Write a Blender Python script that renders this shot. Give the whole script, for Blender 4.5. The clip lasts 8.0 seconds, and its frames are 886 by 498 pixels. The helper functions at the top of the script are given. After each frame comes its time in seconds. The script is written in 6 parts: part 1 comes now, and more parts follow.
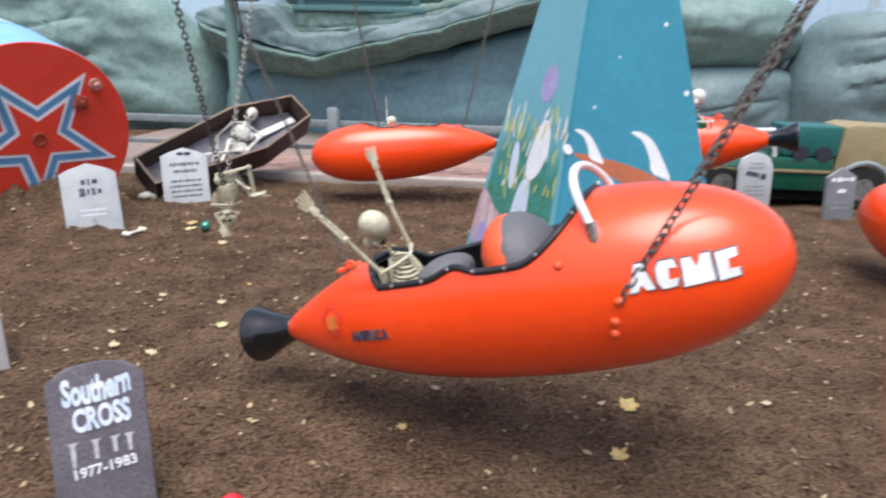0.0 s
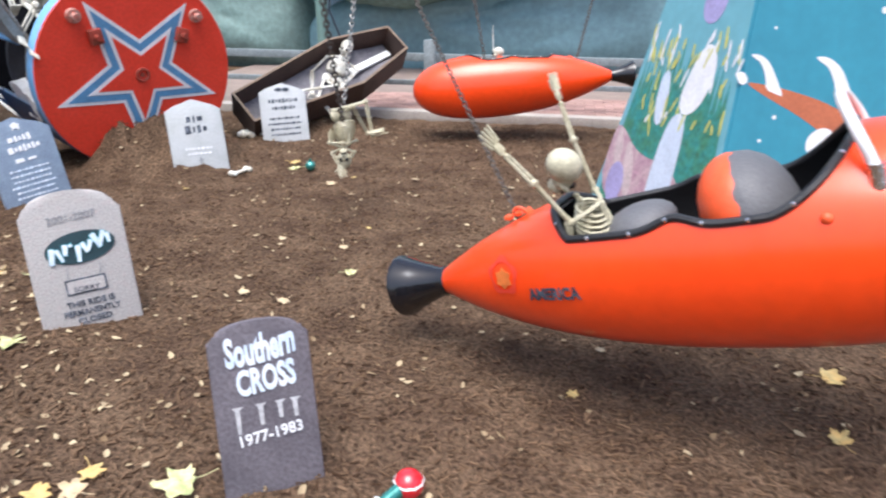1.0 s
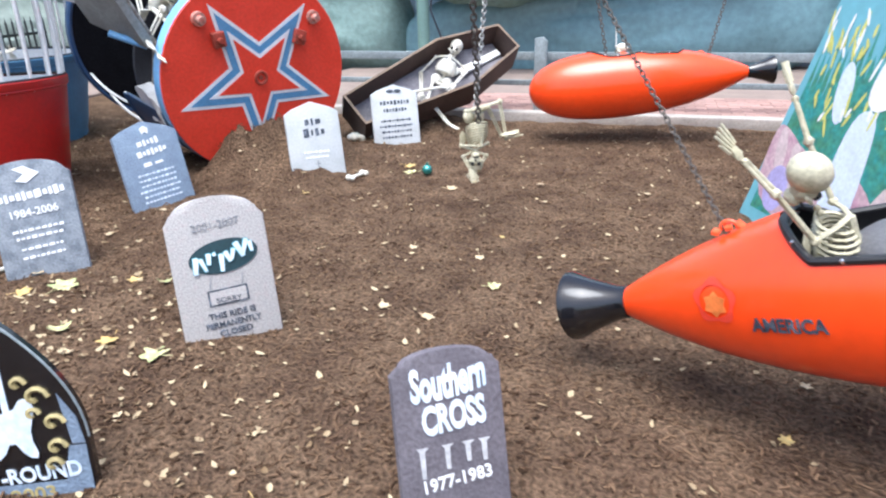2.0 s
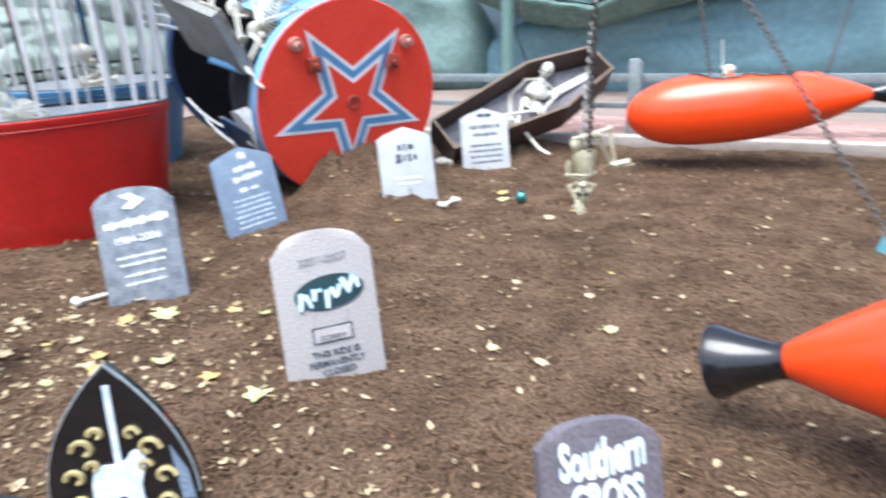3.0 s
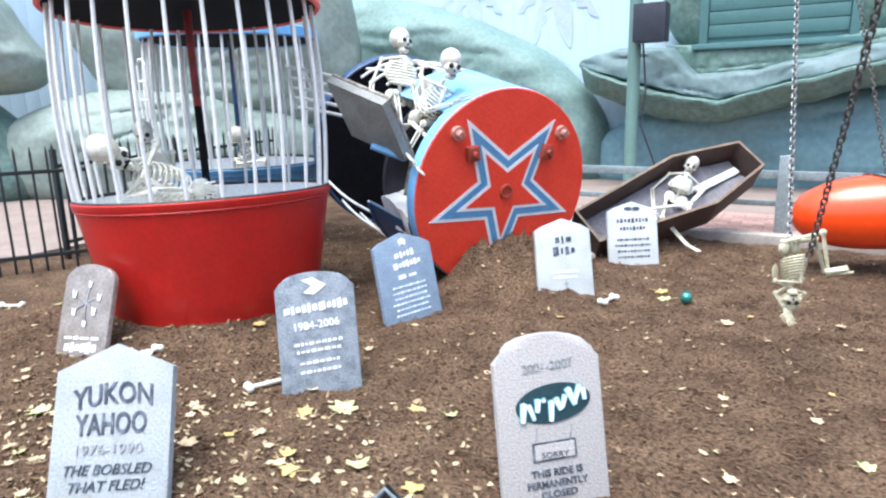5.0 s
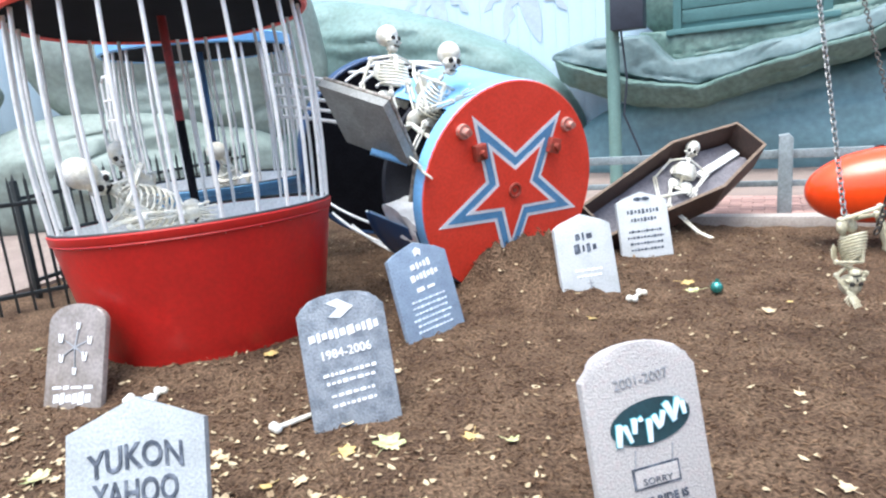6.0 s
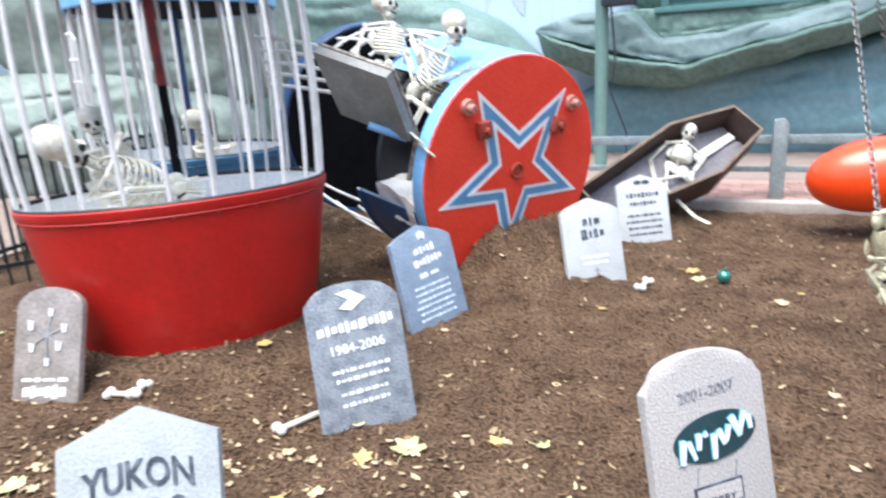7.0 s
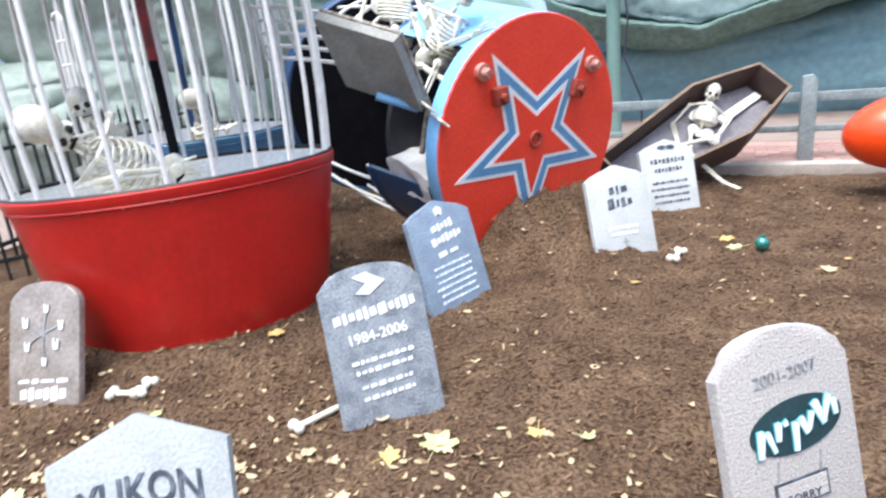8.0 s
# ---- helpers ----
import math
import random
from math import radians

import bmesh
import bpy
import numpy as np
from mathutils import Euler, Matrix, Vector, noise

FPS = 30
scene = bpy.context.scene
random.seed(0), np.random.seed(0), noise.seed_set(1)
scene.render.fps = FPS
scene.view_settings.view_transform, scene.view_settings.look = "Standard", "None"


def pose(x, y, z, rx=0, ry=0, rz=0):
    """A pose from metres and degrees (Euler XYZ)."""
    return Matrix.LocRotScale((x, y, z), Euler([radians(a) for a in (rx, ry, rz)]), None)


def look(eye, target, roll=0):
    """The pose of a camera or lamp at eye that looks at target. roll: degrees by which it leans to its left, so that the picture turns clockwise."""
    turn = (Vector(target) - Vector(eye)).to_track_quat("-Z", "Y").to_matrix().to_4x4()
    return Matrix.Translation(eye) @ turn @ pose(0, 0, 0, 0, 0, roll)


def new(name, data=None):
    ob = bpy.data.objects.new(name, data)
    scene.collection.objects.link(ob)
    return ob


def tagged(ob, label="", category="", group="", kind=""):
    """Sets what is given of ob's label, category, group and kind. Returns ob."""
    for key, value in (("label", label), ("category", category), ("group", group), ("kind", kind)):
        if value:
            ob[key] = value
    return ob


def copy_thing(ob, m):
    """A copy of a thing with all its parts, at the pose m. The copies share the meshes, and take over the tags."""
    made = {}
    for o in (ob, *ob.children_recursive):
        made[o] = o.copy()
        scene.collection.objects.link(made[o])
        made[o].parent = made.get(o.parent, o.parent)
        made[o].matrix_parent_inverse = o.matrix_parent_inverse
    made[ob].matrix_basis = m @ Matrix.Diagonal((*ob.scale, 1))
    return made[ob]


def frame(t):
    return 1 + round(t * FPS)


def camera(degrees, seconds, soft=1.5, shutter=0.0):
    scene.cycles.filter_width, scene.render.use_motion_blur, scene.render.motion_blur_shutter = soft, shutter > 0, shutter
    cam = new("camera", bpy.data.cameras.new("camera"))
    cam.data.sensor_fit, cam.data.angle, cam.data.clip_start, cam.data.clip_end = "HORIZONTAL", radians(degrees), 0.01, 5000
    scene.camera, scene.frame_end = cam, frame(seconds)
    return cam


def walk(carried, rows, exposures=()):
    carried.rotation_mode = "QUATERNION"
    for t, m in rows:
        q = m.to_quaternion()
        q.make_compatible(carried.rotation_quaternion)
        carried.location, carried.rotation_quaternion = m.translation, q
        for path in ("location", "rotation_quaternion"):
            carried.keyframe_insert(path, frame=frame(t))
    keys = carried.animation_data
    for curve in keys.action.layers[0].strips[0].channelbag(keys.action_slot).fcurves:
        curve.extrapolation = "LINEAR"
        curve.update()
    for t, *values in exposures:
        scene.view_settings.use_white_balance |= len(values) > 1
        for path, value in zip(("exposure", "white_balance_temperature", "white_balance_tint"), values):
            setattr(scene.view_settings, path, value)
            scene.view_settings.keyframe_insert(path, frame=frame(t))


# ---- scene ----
cam = camera(68.4, 8.0, 2.2, 0.35)
PATH = [
    (0, (0.184, -0.287, 1.354), (0.017, 1.616, 0.761), 1.5),
    (0.2, (0.106, -0.251, 1.343), (-0.124, 1.631, 0.705), 0.8),
    (0.5, (-0.015, -0.198, 1.311), (-0.229, 1.663, 0.611), 1.4),
    (0.7, (-0.095, -0.135, 1.3), (-0.364, 1.73, 0.631), 0.1),
    (1, (-0.225, -0.048, 1.269), (-0.567, 1.767, 0.503), 0.3),
    (1.2, (-0.297, -0.018, 1.27), (-0.714, 1.783, 0.506), 0.4),
    (1.5, (-0.419, 0.022, 1.245), (-0.922, 1.783, 0.442), 0.3),
    (1.7, (-0.501, 0.057, 1.22), (-1.031, 1.818, 0.435), -0.7),
    (2.8, (-0.768, 0.206, 1.215), (-1.398, 1.966, 0.506), -3),
    (3, (-0.82, 0.219, 1.228), (-1.574, 1.936, 0.531), -2.5),
    (3.2, (-0.844, 0.237, 1.218), (-1.785, 1.88, 0.573), -4.2),
    (3.5, (-0.896, 0.25, 1.228), (-1.968, 1.833, 0.641), -4.2),
    (3.7, (-0.939, 0.246, 1.231), (-2.056, 1.814, 0.688), -3.1),
    (4, (-1.016, 0.21, 1.228), (-2.146, 1.785, 0.735), -1.8),
    (4.2, (-1.086, 0.175, 1.241), (-2.12, 1.836, 0.827), -1.9),
    (4.5, (-1.193, 0.14, 1.263), (-2.2, 1.807, 0.81), -1.7),
    (4.7, (-1.27, 0.137, 1.254), (-2.266, 1.803, 0.772), -1.2),
    (5, (-1.388, 0.16, 1.249), (-2.357, 1.851, 0.803), -1.3),
    (5.2, (-1.487, 0.198, 1.248), (-2.461, 1.883, 0.785), -3),
    (6.3, (-1.885, 0.262, 1.207), (-2.723, 2.024, 0.766), -4.6),
    (6.5, (-1.966, 0.269, 1.249), (-2.799, 2.014, 0.737), -2.5),
    (6.6, (-1.999, 0.286, 1.246), (-2.837, 2.024, 0.722), -2.2),
    (6.7, (-2.017, 0.297, 1.246), (-2.867, 2.029, 0.72), -1.8),
    (6.8, (-2.037, 0.314, 1.231), (-2.9, 2.053, 0.752), -2),
    (6.9, (-2.066, 0.339, 1.226), (-2.873, 2.104, 0.743), -2.4),
    (7, (-2.08, 0.364, 1.238), (-2.841, 2.138, 0.714), -3.1),
    (7.1, (-2.103, 0.399, 1.226), (-2.816, 2.186, 0.679), -3.1),
    (7.2, (-2.125, 0.428, 1.22), (-2.841, 2.202, 0.638), -3.2),
    (7.3, (-2.142, 0.453, 1.214), (-2.855, 2.226, 0.624), -3.2),
    (7.5, (-2.171, 0.491, 1.182), (-2.941, 2.241, 0.596), -2.8),
    (7.7, (-2.198, 0.52, 1.177), (-2.995, 2.245, 0.555), -4.6),
    (7.8, (-2.206, 0.528, 1.173), (-3.025, 2.243, 0.55), -5.1),
    (8, (-2.218, 0.535, 1.172), (-2.997, 2.282, 0.588), -5.5),
]
walk(cam, [(t, look(eye, target, roll)) for t, eye, target, roll in PATH], ((0.0, 0.38, 5980, 9), (0.5, 0.51, 5950, 9), (1.0, 0.65, 5880, 9), (1.5, 0.81, 5750, 8), (3.0, 1.02, 5600, 5), (4.5, 1.06, 5600, 4), (6.5, 0.99, 5760, 5), (8.0, 1.0, 5850, 6)))

# ---------- world, sun, exposure ----------
world = bpy.data.worlds.new("sky_world")
scene.world = world
world.use_nodes = True
wt = world.node_tree
sky = wt.nodes.new("ShaderNodeTexSky")
sky.sky_type, sky.sun_disc = "NISHITA", False
sky.sun_elevation, sky.sun_rotation = radians(72), radians(186)
sky.air_density, sky.dust_density, sky.ozone_density = 1.0, 7.0, 1.0
wt.links.new(sky.outputs[0], wt.nodes["Background"].inputs[0])
wt.nodes["Background"].inputs[1].default_value = 0.17
sun_lamp = bpy.data.lights.new("sun", "SUN")
sun_lamp.energy, sun_lamp.angle, sun_lamp.color = 1.55, radians(45), (1.0, 0.985, 0.96)
sun = new("sun", sun_lamp)
sun.matrix_world = look((0, 0, 0), (0.03, 0.3, -0.93))


# ---------- materials ----------
def material(name, base, rough=0.6, metal=0.0, var=0.15, scale=8.0, fine=60.0, bump=0.15, depth=0.01, coat=0.0, second=None, mix=0.5, sharp=0.15, rvar=0.1, random_tint=0.0, spec=0.5, coat_rough=0.12):
    """Principled surface whose colour varies at two scales, with relief and uneven gloss."""
    m = bpy.data.materials.new(name)
    m.use_nodes = True
    nt = m.node_tree
    n, l = nt.nodes, nt.links
    p = n["Principled BSDF"]
    co = n.new("ShaderNodeTexCoord").outputs["Object"]
    big, small = n.new("ShaderNodeTexNoise"), n.new("ShaderNodeTexNoise")
    for tex, s, d in ((big, scale, 5), (small, fine, 4)):
        tex.inputs["Scale"].default_value, tex.inputs["Detail"].default_value = s, d
        l.new(co, tex.inputs["Vector"])
    ramp = n.new("ShaderNodeMapRange")
    ramp.inputs[1].default_value, ramp.inputs[2].default_value = mix - sharp, mix + sharp
    l.new(big.outputs[0], ramp.inputs[0])
    two = n.new("ShaderNodeMix")
    two.data_type = "RGBA"
    two.inputs[6].default_value = (*base, 1)
    two.inputs[7].default_value = (*(second or [c * (1 - var) for c in base]), 1)
    l.new(ramp.outputs[0], two.inputs[0])
    hsv = n.new("ShaderNodeHueSaturation")
    val = n.new("ShaderNodeMapRange")
    val.inputs[1].default_value, val.inputs[2].default_value = 0.3, 0.7
    val.inputs[3].default_value, val.inputs[4].default_value = 1 - var, 1 + var
    l.new(small.outputs[0], val.inputs[0])
    value = val.outputs[0]
    if random_tint:
        info, rnd, mul = n.new("ShaderNodeObjectInfo"), n.new("ShaderNodeMapRange"), n.new("ShaderNodeMath")
        rnd.inputs[3].default_value, rnd.inputs[4].default_value = 1 - random_tint, 1 + random_tint
        mul.operation = "MULTIPLY"
        l.new(info.outputs["Random"], rnd.inputs[0])
        l.new(rnd.outputs[0], mul.inputs[0])
        l.new(value, mul.inputs[1])
        value = mul.outputs[0]
    l.new(value, hsv.inputs["Value"])
    l.new(two.outputs[2], hsv.inputs["Color"])
    l.new(hsv.outputs[0], p.inputs["Base Color"])
    rr = n.new("ShaderNodeMapRange")
    rr.inputs[3].default_value, rr.inputs[4].default_value = max(0.03, rough - rvar), min(1, rough + rvar)
    l.new(small.outputs[0], rr.inputs[0])
    l.new(rr.outputs[0], p.inputs["Roughness"])
    p.inputs["Metallic"].default_value = metal
    p.inputs["Specular IOR Level"].default_value = spec
    p.inputs["Coat Weight"].default_value = coat
    p.inputs["Coat Roughness"].default_value = coat_rough
    if bump:
        b = n.new("ShaderNodeBump")
        b.inputs["Strength"].default_value, b.inputs["Distance"].default_value = bump, depth
        l.new(small.outputs[0], b.inputs["Height"])
        l.new(b.outputs[0], p.inputs["Normal"])
    return m


def island_tint(m, low, high):
    """Each loose piece of a joined mesh takes its own colour between two."""
    n, l = m.node_tree.nodes, m.node_tree.links
    geo, mixer = n.new("ShaderNodeNewGeometry"), n.new("ShaderNodeMix")
    mixer.data_type = "RGBA"
    mixer.inputs[6].default_value, mixer.inputs[7].default_value = (*low, 1), (*high, 1)
    l.new(geo.outputs["Random Per Island"], mixer.inputs[0])
    l.new(mixer.outputs[2], n["Principled BSDF"].inputs["Base Color"])
    return m


MULCH = material("bark_mulch", (0.165, 0.109, 0.069), 0.95, spec=0.08, var=0.6, scale=4.0, fine=70, bump=1.0, depth=0.035, second=(0.088, 0.055, 0.036), sharp=0.16, mix=0.52)
CHIP = island_tint(material("bark_chips", (0.1, 0.05, 0.03), 0.9, var=0.3, spec=0.1), (0.05, 0.028, 0.016), (0.2, 0.128, 0.078))
LEAFBIT = island_tint(material("dry_leaf_bits", (0.5, 0.4, 0.2), 0.8, var=0.2), (0.2, 0.13, 0.065), (0.55, 0.45, 0.28))
LEAF_GREEN = material("pale_green_leaf", (0.36, 0.42, 0.17), 0.65, var=0.3, scale=30, second=(0.56, 0.5, 0.27))
LEAF_YELLOW = material("yellow_leaf", (0.54, 0.42, 0.17), 0.65, var=0.3, scale=30, second=(0.5, 0.33, 0.11))
LEAF_TAN = material("tan_leaf", (0.56, 0.46, 0.3), 0.75, var=0.3, scale=30, second=(0.44, 0.32, 0.18))
ORANGE = material("orange_gloss_paint", (0.95, 0.07, 0.004), 0.32, spec=0.2, var=0.04, scale=3, fine=25, bump=0.015, depth=0.003, coat=1.0, coat_rough=0.2, second=(0.9, 0.062, 0.004), rvar=0.06)
ORANGE_SEAT = material("orange_seat_shell", (0.85, 0.11, 0.03), 0.4, var=0.08)
BLACK_GLOSS = material("black_gloss_paint", (0.01, 0.01, 0.012), 0.14, var=0.3, coat=0.5, bump=0.02, rvar=0.05)
RUBBER = material("black_rubber_edging", (0.02, 0.02, 0.022), 0.45, var=0.25)
LINING = material("dark_cockpit_lining", (0.018, 0.018, 0.02), 0.8, var=0.3)
VINYL = material("grey_vinyl_seat", (0.13, 0.13, 0.14), 0.55, var=0.15, fine=120, bump=0.25)
CHROME = material("bright_studs", (0.8, 0.8, 0.8), 0.25, metal=1.0, var=0.1)
WHITE = material("white_gloss_paint", (0.78, 0.78, 0.77), 0.35, var=0.07, scale=5, bump=0.04)
BAR_WHITE = material("white_painted_bars", (0.78, 0.78, 0.78), 0.4, var=0.07, scale=12, second=(0.68, 0.68, 0.66))
BONE = material("plastic_bone", (0.74, 0.74, 0.69), 0.5, var=0.16, scale=14, fine=90, second=(0.6, 0.56, 0.44))
BONE_OLD = material("yellowed_plastic_bone", (0.55, 0.52, 0.38), 0.5, var=0.22, scale=14, fine=90, second=(0.42, 0.38, 0.25))
HOLLOW = material("dark_hollows", (0.02, 0.018, 0.016), 0.9, var=0.2)
STEEL = material("weathered_chain_steel", (0.3, 0.3, 0.29), 0.45, metal=0.6, var=0.35, scale=20)
RUSTY = material("dark_rusty_chain", (0.14, 0.125, 0.11), 0.6, metal=0.3, var=0.4, scale=20)
GREY_STONE = material("grey_foam_stone", (0.27, 0.3, 0.34), 0.85, var=0.25, scale=16, fine=110, bump=0.5, second=(0.17, 0.195, 0.23), mix=0.54, sharp=0.1)
SLATE_STONE = material("blue_grey_foam_stone", (0.21, 0.275, 0.36), 0.85, var=0.22, scale=12, fine=110, bump=0.5, second=(0.17, 0.22, 0.3))
DARK_STONE = material("purple_grey_weathered_board", (0.15, 0.135, 0.155), 0.85, var=0.25, scale=7, fine=90, bump=0.4, second=(0.1, 0.09, 0.105))
PALE_STONE = material("pale_granite_foam_stone", (0.43, 0.412, 0.4), 0.85, var=0.22, scale=40, fine=150, bump=0.45, second=(0.44, 0.4, 0.39), mix=0.6, sharp=0.08)
WHITE_STONE = material("whitish_foam_stone", (0.47, 0.49, 0.5), 0.85, var=0.14, scale=7, fine=110, bump=0.4, second=(0.4, 0.42, 0.42), mix=0.58, sharp=0.14)
YUKON_STONE = material("weathered_whitish_foam_stone", (0.34, 0.365, 0.38), 0.85, var=0.16, scale=7, fine=110, bump=0.4, second=(0.27, 0.29, 0.29), mix=0.6, sharp=0.14)
CLEAR_STONE = material("dull_grey_acrylic_board", (0.3, 0.265, 0.245), 0.22, var=0.2, scale=9, second=(0.2, 0.17, 0.15), coat=0.5)
DULL_STONE = material("dull_flat_grey_board", (0.2, 0.205, 0.215), 0.85, var=0.18, scale=8, fine=90, bump=0.3)
INK = material("black_paint_lettering", (0.035, 0.045, 0.065), 0.7, var=0.3, scale=25, second=(0.14, 0.16, 0.2), mix=0.56, sharp=0.1)
SWORD_GREY = material("pale_grey_sword_paint", (0.5, 0.5, 0.52), 0.8, var=0.2)
GREY_INK = material("faded_grey_lettering", (0.3, 0.31, 0.33), 0.8, var=0.2)
CHALK = material("white_paint_lettering", (0.8, 0.81, 0.83), 0.7, var=0.08)
ICE = material("pale_blue_lettering", (0.55, 0.66, 0.8), 0.6, var=0.12, scale=20, second=(0.75, 0.8, 0.86))
DEEP_TEAL = material("dark_teal_oval", (0.015, 0.045, 0.055), 0.5, var=0.2)
AQUA = material("aqua_logo_paint", (0.1, 0.42, 0.48), 0.5, var=0.12)
GOLD = material("gold_scroll_paint", (0.42, 0.35, 0.16), 0.5, var=0.25)
PAINT_RED = material("red_drum_paint", (0.49, 0.01, 0.007), 0.45, var=0.12, scale=4, fine=40, bump=0.06, second=(0.4, 0.01, 0.007), coat=0.1)
DISC_RED = material("orange_red_disc_paint", (0.77, 0.058, 0.03), 0.45, var=0.1, scale=5, fine=50, bump=0.1, second=(0.72, 0.048, 0.022))
SKY_BLUE = material("light_blue_drum_paint", (0.24, 0.5, 0.82), 0.32, var=0.1, scale=4, second=(0.18, 0.42, 0.74))
# blue car's pole top; also the shade coloured onto the toppled tub's wall
DEEP_BLUE = material("deep_blue_pole_and_tub_shade", (0.035, 0.11, 0.27), 0.4, var=0.15, scale=5, second=(0.025, 0.08, 0.2))
NAVY = material("dark_blue_paint", (0.02, 0.06, 0.16), 0.4, var=0.2)
STAR_BLUE = material("blue_star_band", (0.12, 0.3, 0.52), 0.5, var=0.12)
BLACK_FLAT = material("black_roof_underside", (0.01, 0.01, 0.013), 0.9, var=0.3, spec=0.08)
# near-black version of the tub lining, interior shade put into its colour
TUB_SHADED = material("shaded_tub_lining", (0.02, 0.021, 0.03), 0.6, var=0.35, scale=4)
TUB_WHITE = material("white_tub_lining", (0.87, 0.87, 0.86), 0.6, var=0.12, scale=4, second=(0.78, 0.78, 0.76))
DOOR_GREY = material("worn_grey_door_panel", (0.3, 0.3, 0.285), 0.5, var=0.18, scale=7, second=(0.21, 0.21, 0.19))
DOOR_EDGE = material("scuffed_pale_door_edge", (0.4, 0.37, 0.32), 0.55, var=0.3, scale=18, second=(0.16, 0.13, 0.11))
COFFIN = material("brown_coffin_board", (0.085, 0.052, 0.04), 0.7, var=0.25, scale=6, fine=40)
COFFIN_EDGE = material("tan_coffin_edge", (0.2, 0.14, 0.095), 0.7, var=0.3)
SATIN = material("grey_violet_satin_lining", (0.17, 0.16, 0.18), 0.6, var=0.3, scale=5)
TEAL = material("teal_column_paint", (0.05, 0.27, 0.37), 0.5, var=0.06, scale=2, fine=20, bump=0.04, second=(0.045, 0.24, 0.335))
TEAL_PALE = material("pale_teal_column_face", (0.17, 0.42, 0.49), 0.5, var=0.07, scale=2, fine=20, bump=0.04)
MEADOW = material("painted_meadow", (0.06, 0.22, 0.13), 0.55, var=0.3, scale=14, fine=40, second=(0.04, 0.26, 0.25))
PINK = material("dusty_pink_paint", (0.42, 0.24, 0.31), 0.55, var=0.2, scale=12, second=(0.55, 0.4, 0.42))
PALE_PINK = material("pale_pink_paint", (0.62, 0.5, 0.5), 0.55, var=0.15, scale=12)
LILAC = material("lilac_paint", (0.4, 0.36, 0.62), 0.55, var=0.15)
YELLOW = material("yellow_paint_dabs", (0.62, 0.6, 0.16), 0.55, var=0.15)
PALE_FIGURE = material("whitish_blue_paint", (0.62, 0.7, 0.82), 0.55, var=0.1)
CORAL = material("orange_brown_mural_paint", (0.5, 0.15, 0.07), 0.55, var=0.12)
ROCK = material("painted_rock_green", (0.135, 0.215, 0.195), 0.6, var=0.18, scale=1.3, fine=14, bump=0.25, depth=0.03, second=(0.18, 0.27, 0.255), sharp=0.2)
ROCK_BLUE = material("painted_rock_blue_grey", (0.185, 0.325, 0.37), 0.6, var=0.14, scale=1.2, fine=12, bump=0.25, depth=0.03, second=(0.145, 0.255, 0.285), sharp=0.2)
# dark green boulders; also carries the shade beneath the jutting ledge
ROCK_DARK = material("rock_dark_green_and_ledge_shade", (0.095, 0.16, 0.135), 0.6, var=0.28, scale=2, fine=14, bump=0.3, depth=0.03, second=(0.14, 0.215, 0.19))
ROCK_SLATE = material("painted_rock_slate", (0.115, 0.172, 0.176), 0.6, var=0.16, scale=1.6, fine=14, bump=0.2, depth=0.03, second=(0.15, 0.215, 0.224))
ROCK_GREY = material("painted_rock_olive_grey", (0.2, 0.245, 0.21), 0.65, var=0.16, scale=1.0, fine=12, bump=0.2, depth=0.03, second=(0.28, 0.335, 0.305), sharp=0.2)
SIDING = material("pale_blue_siding", (0.58, 0.71, 0.82), 0.6, var=0.05, scale=0.7, second=(0.56, 0.71, 0.83))
PALM = material("grey_palm_silhouette", (0.5, 0.58, 0.63), 0.6, var=0.1)
SHUTTER_GREEN = material("green_shutter_paint", (0.095, 0.205, 0.205), 0.55, var=0.08)
SHUTTER_GAP = material("dark_shutter_gaps", (0.05, 0.09, 0.08), 0.7, var=0.2)
POLE_GREEN = material("grey_green_pole_paint", (0.17, 0.28, 0.25), 0.5, var=0.1)
BOX_DARK = material("dark_speaker_box", (0.03, 0.035, 0.05), 0.5, var=0.2)
TIMBER = material("weathered_grey_timber", (0.25, 0.29, 0.3), 0.75, var=0.2, scale=8, fine=50)
IRON = material("black_iron_fence", (0.02, 0.025, 0.026), 0.5, var=0.3)
PAVER = material("pinkish_paving_brick", (0.36, 0.215, 0.18), 0.85, var=0.15, scale=3, fine=30, second=(0.3, 0.2, 0.18), random_tint=0.25)
PAVE_BED = material("pale_paving_joints", (0.27, 0.21, 0.18), 0.9, var=0.2, scale=3)
KERB = material("pale_concrete_kerb", (0.42, 0.38, 0.34), 0.85, var=0.15)
TRUCK_GREEN = material("dark_green_vehicle_paint", (0.008, 0.085, 0.05), 0.35, var=0.12, coat=0.3)
TRUCK_BLUE = material("blue_green_vehicle_panel", (0.02, 0.13, 0.12), 0.4, var=0.12)
TRUCK_CREAM = material("cream_vehicle_paint", (0.3, 0.24, 0.125), 0.45, var=0.15)
TYRE = material("black_tyre", (0.015, 0.015, 0.015), 0.8, var=0.2)
CLOTH_GREEN = material("green_cloth", (0.01, 0.1, 0.05), 0.9, var=0.2)
GLASS_GREEN = material("green_glass_ball", (0.05, 0.28, 0.24), 0.08, metal=0.55, var=0.1, coat=1.0)
RED_GLOSS = material("red_gloss_plastic", (0.6, 0.02, 0.03), 0.15, var=0.1, coat=1.0)


# ---------- building helpers ----------
def thing(name, m, label, category, group="", kind=""):
    ob = new(name)
    ob.empty_display_size = 0.1
    ob.matrix_world = m
    return tagged(ob, label, category, group, kind)


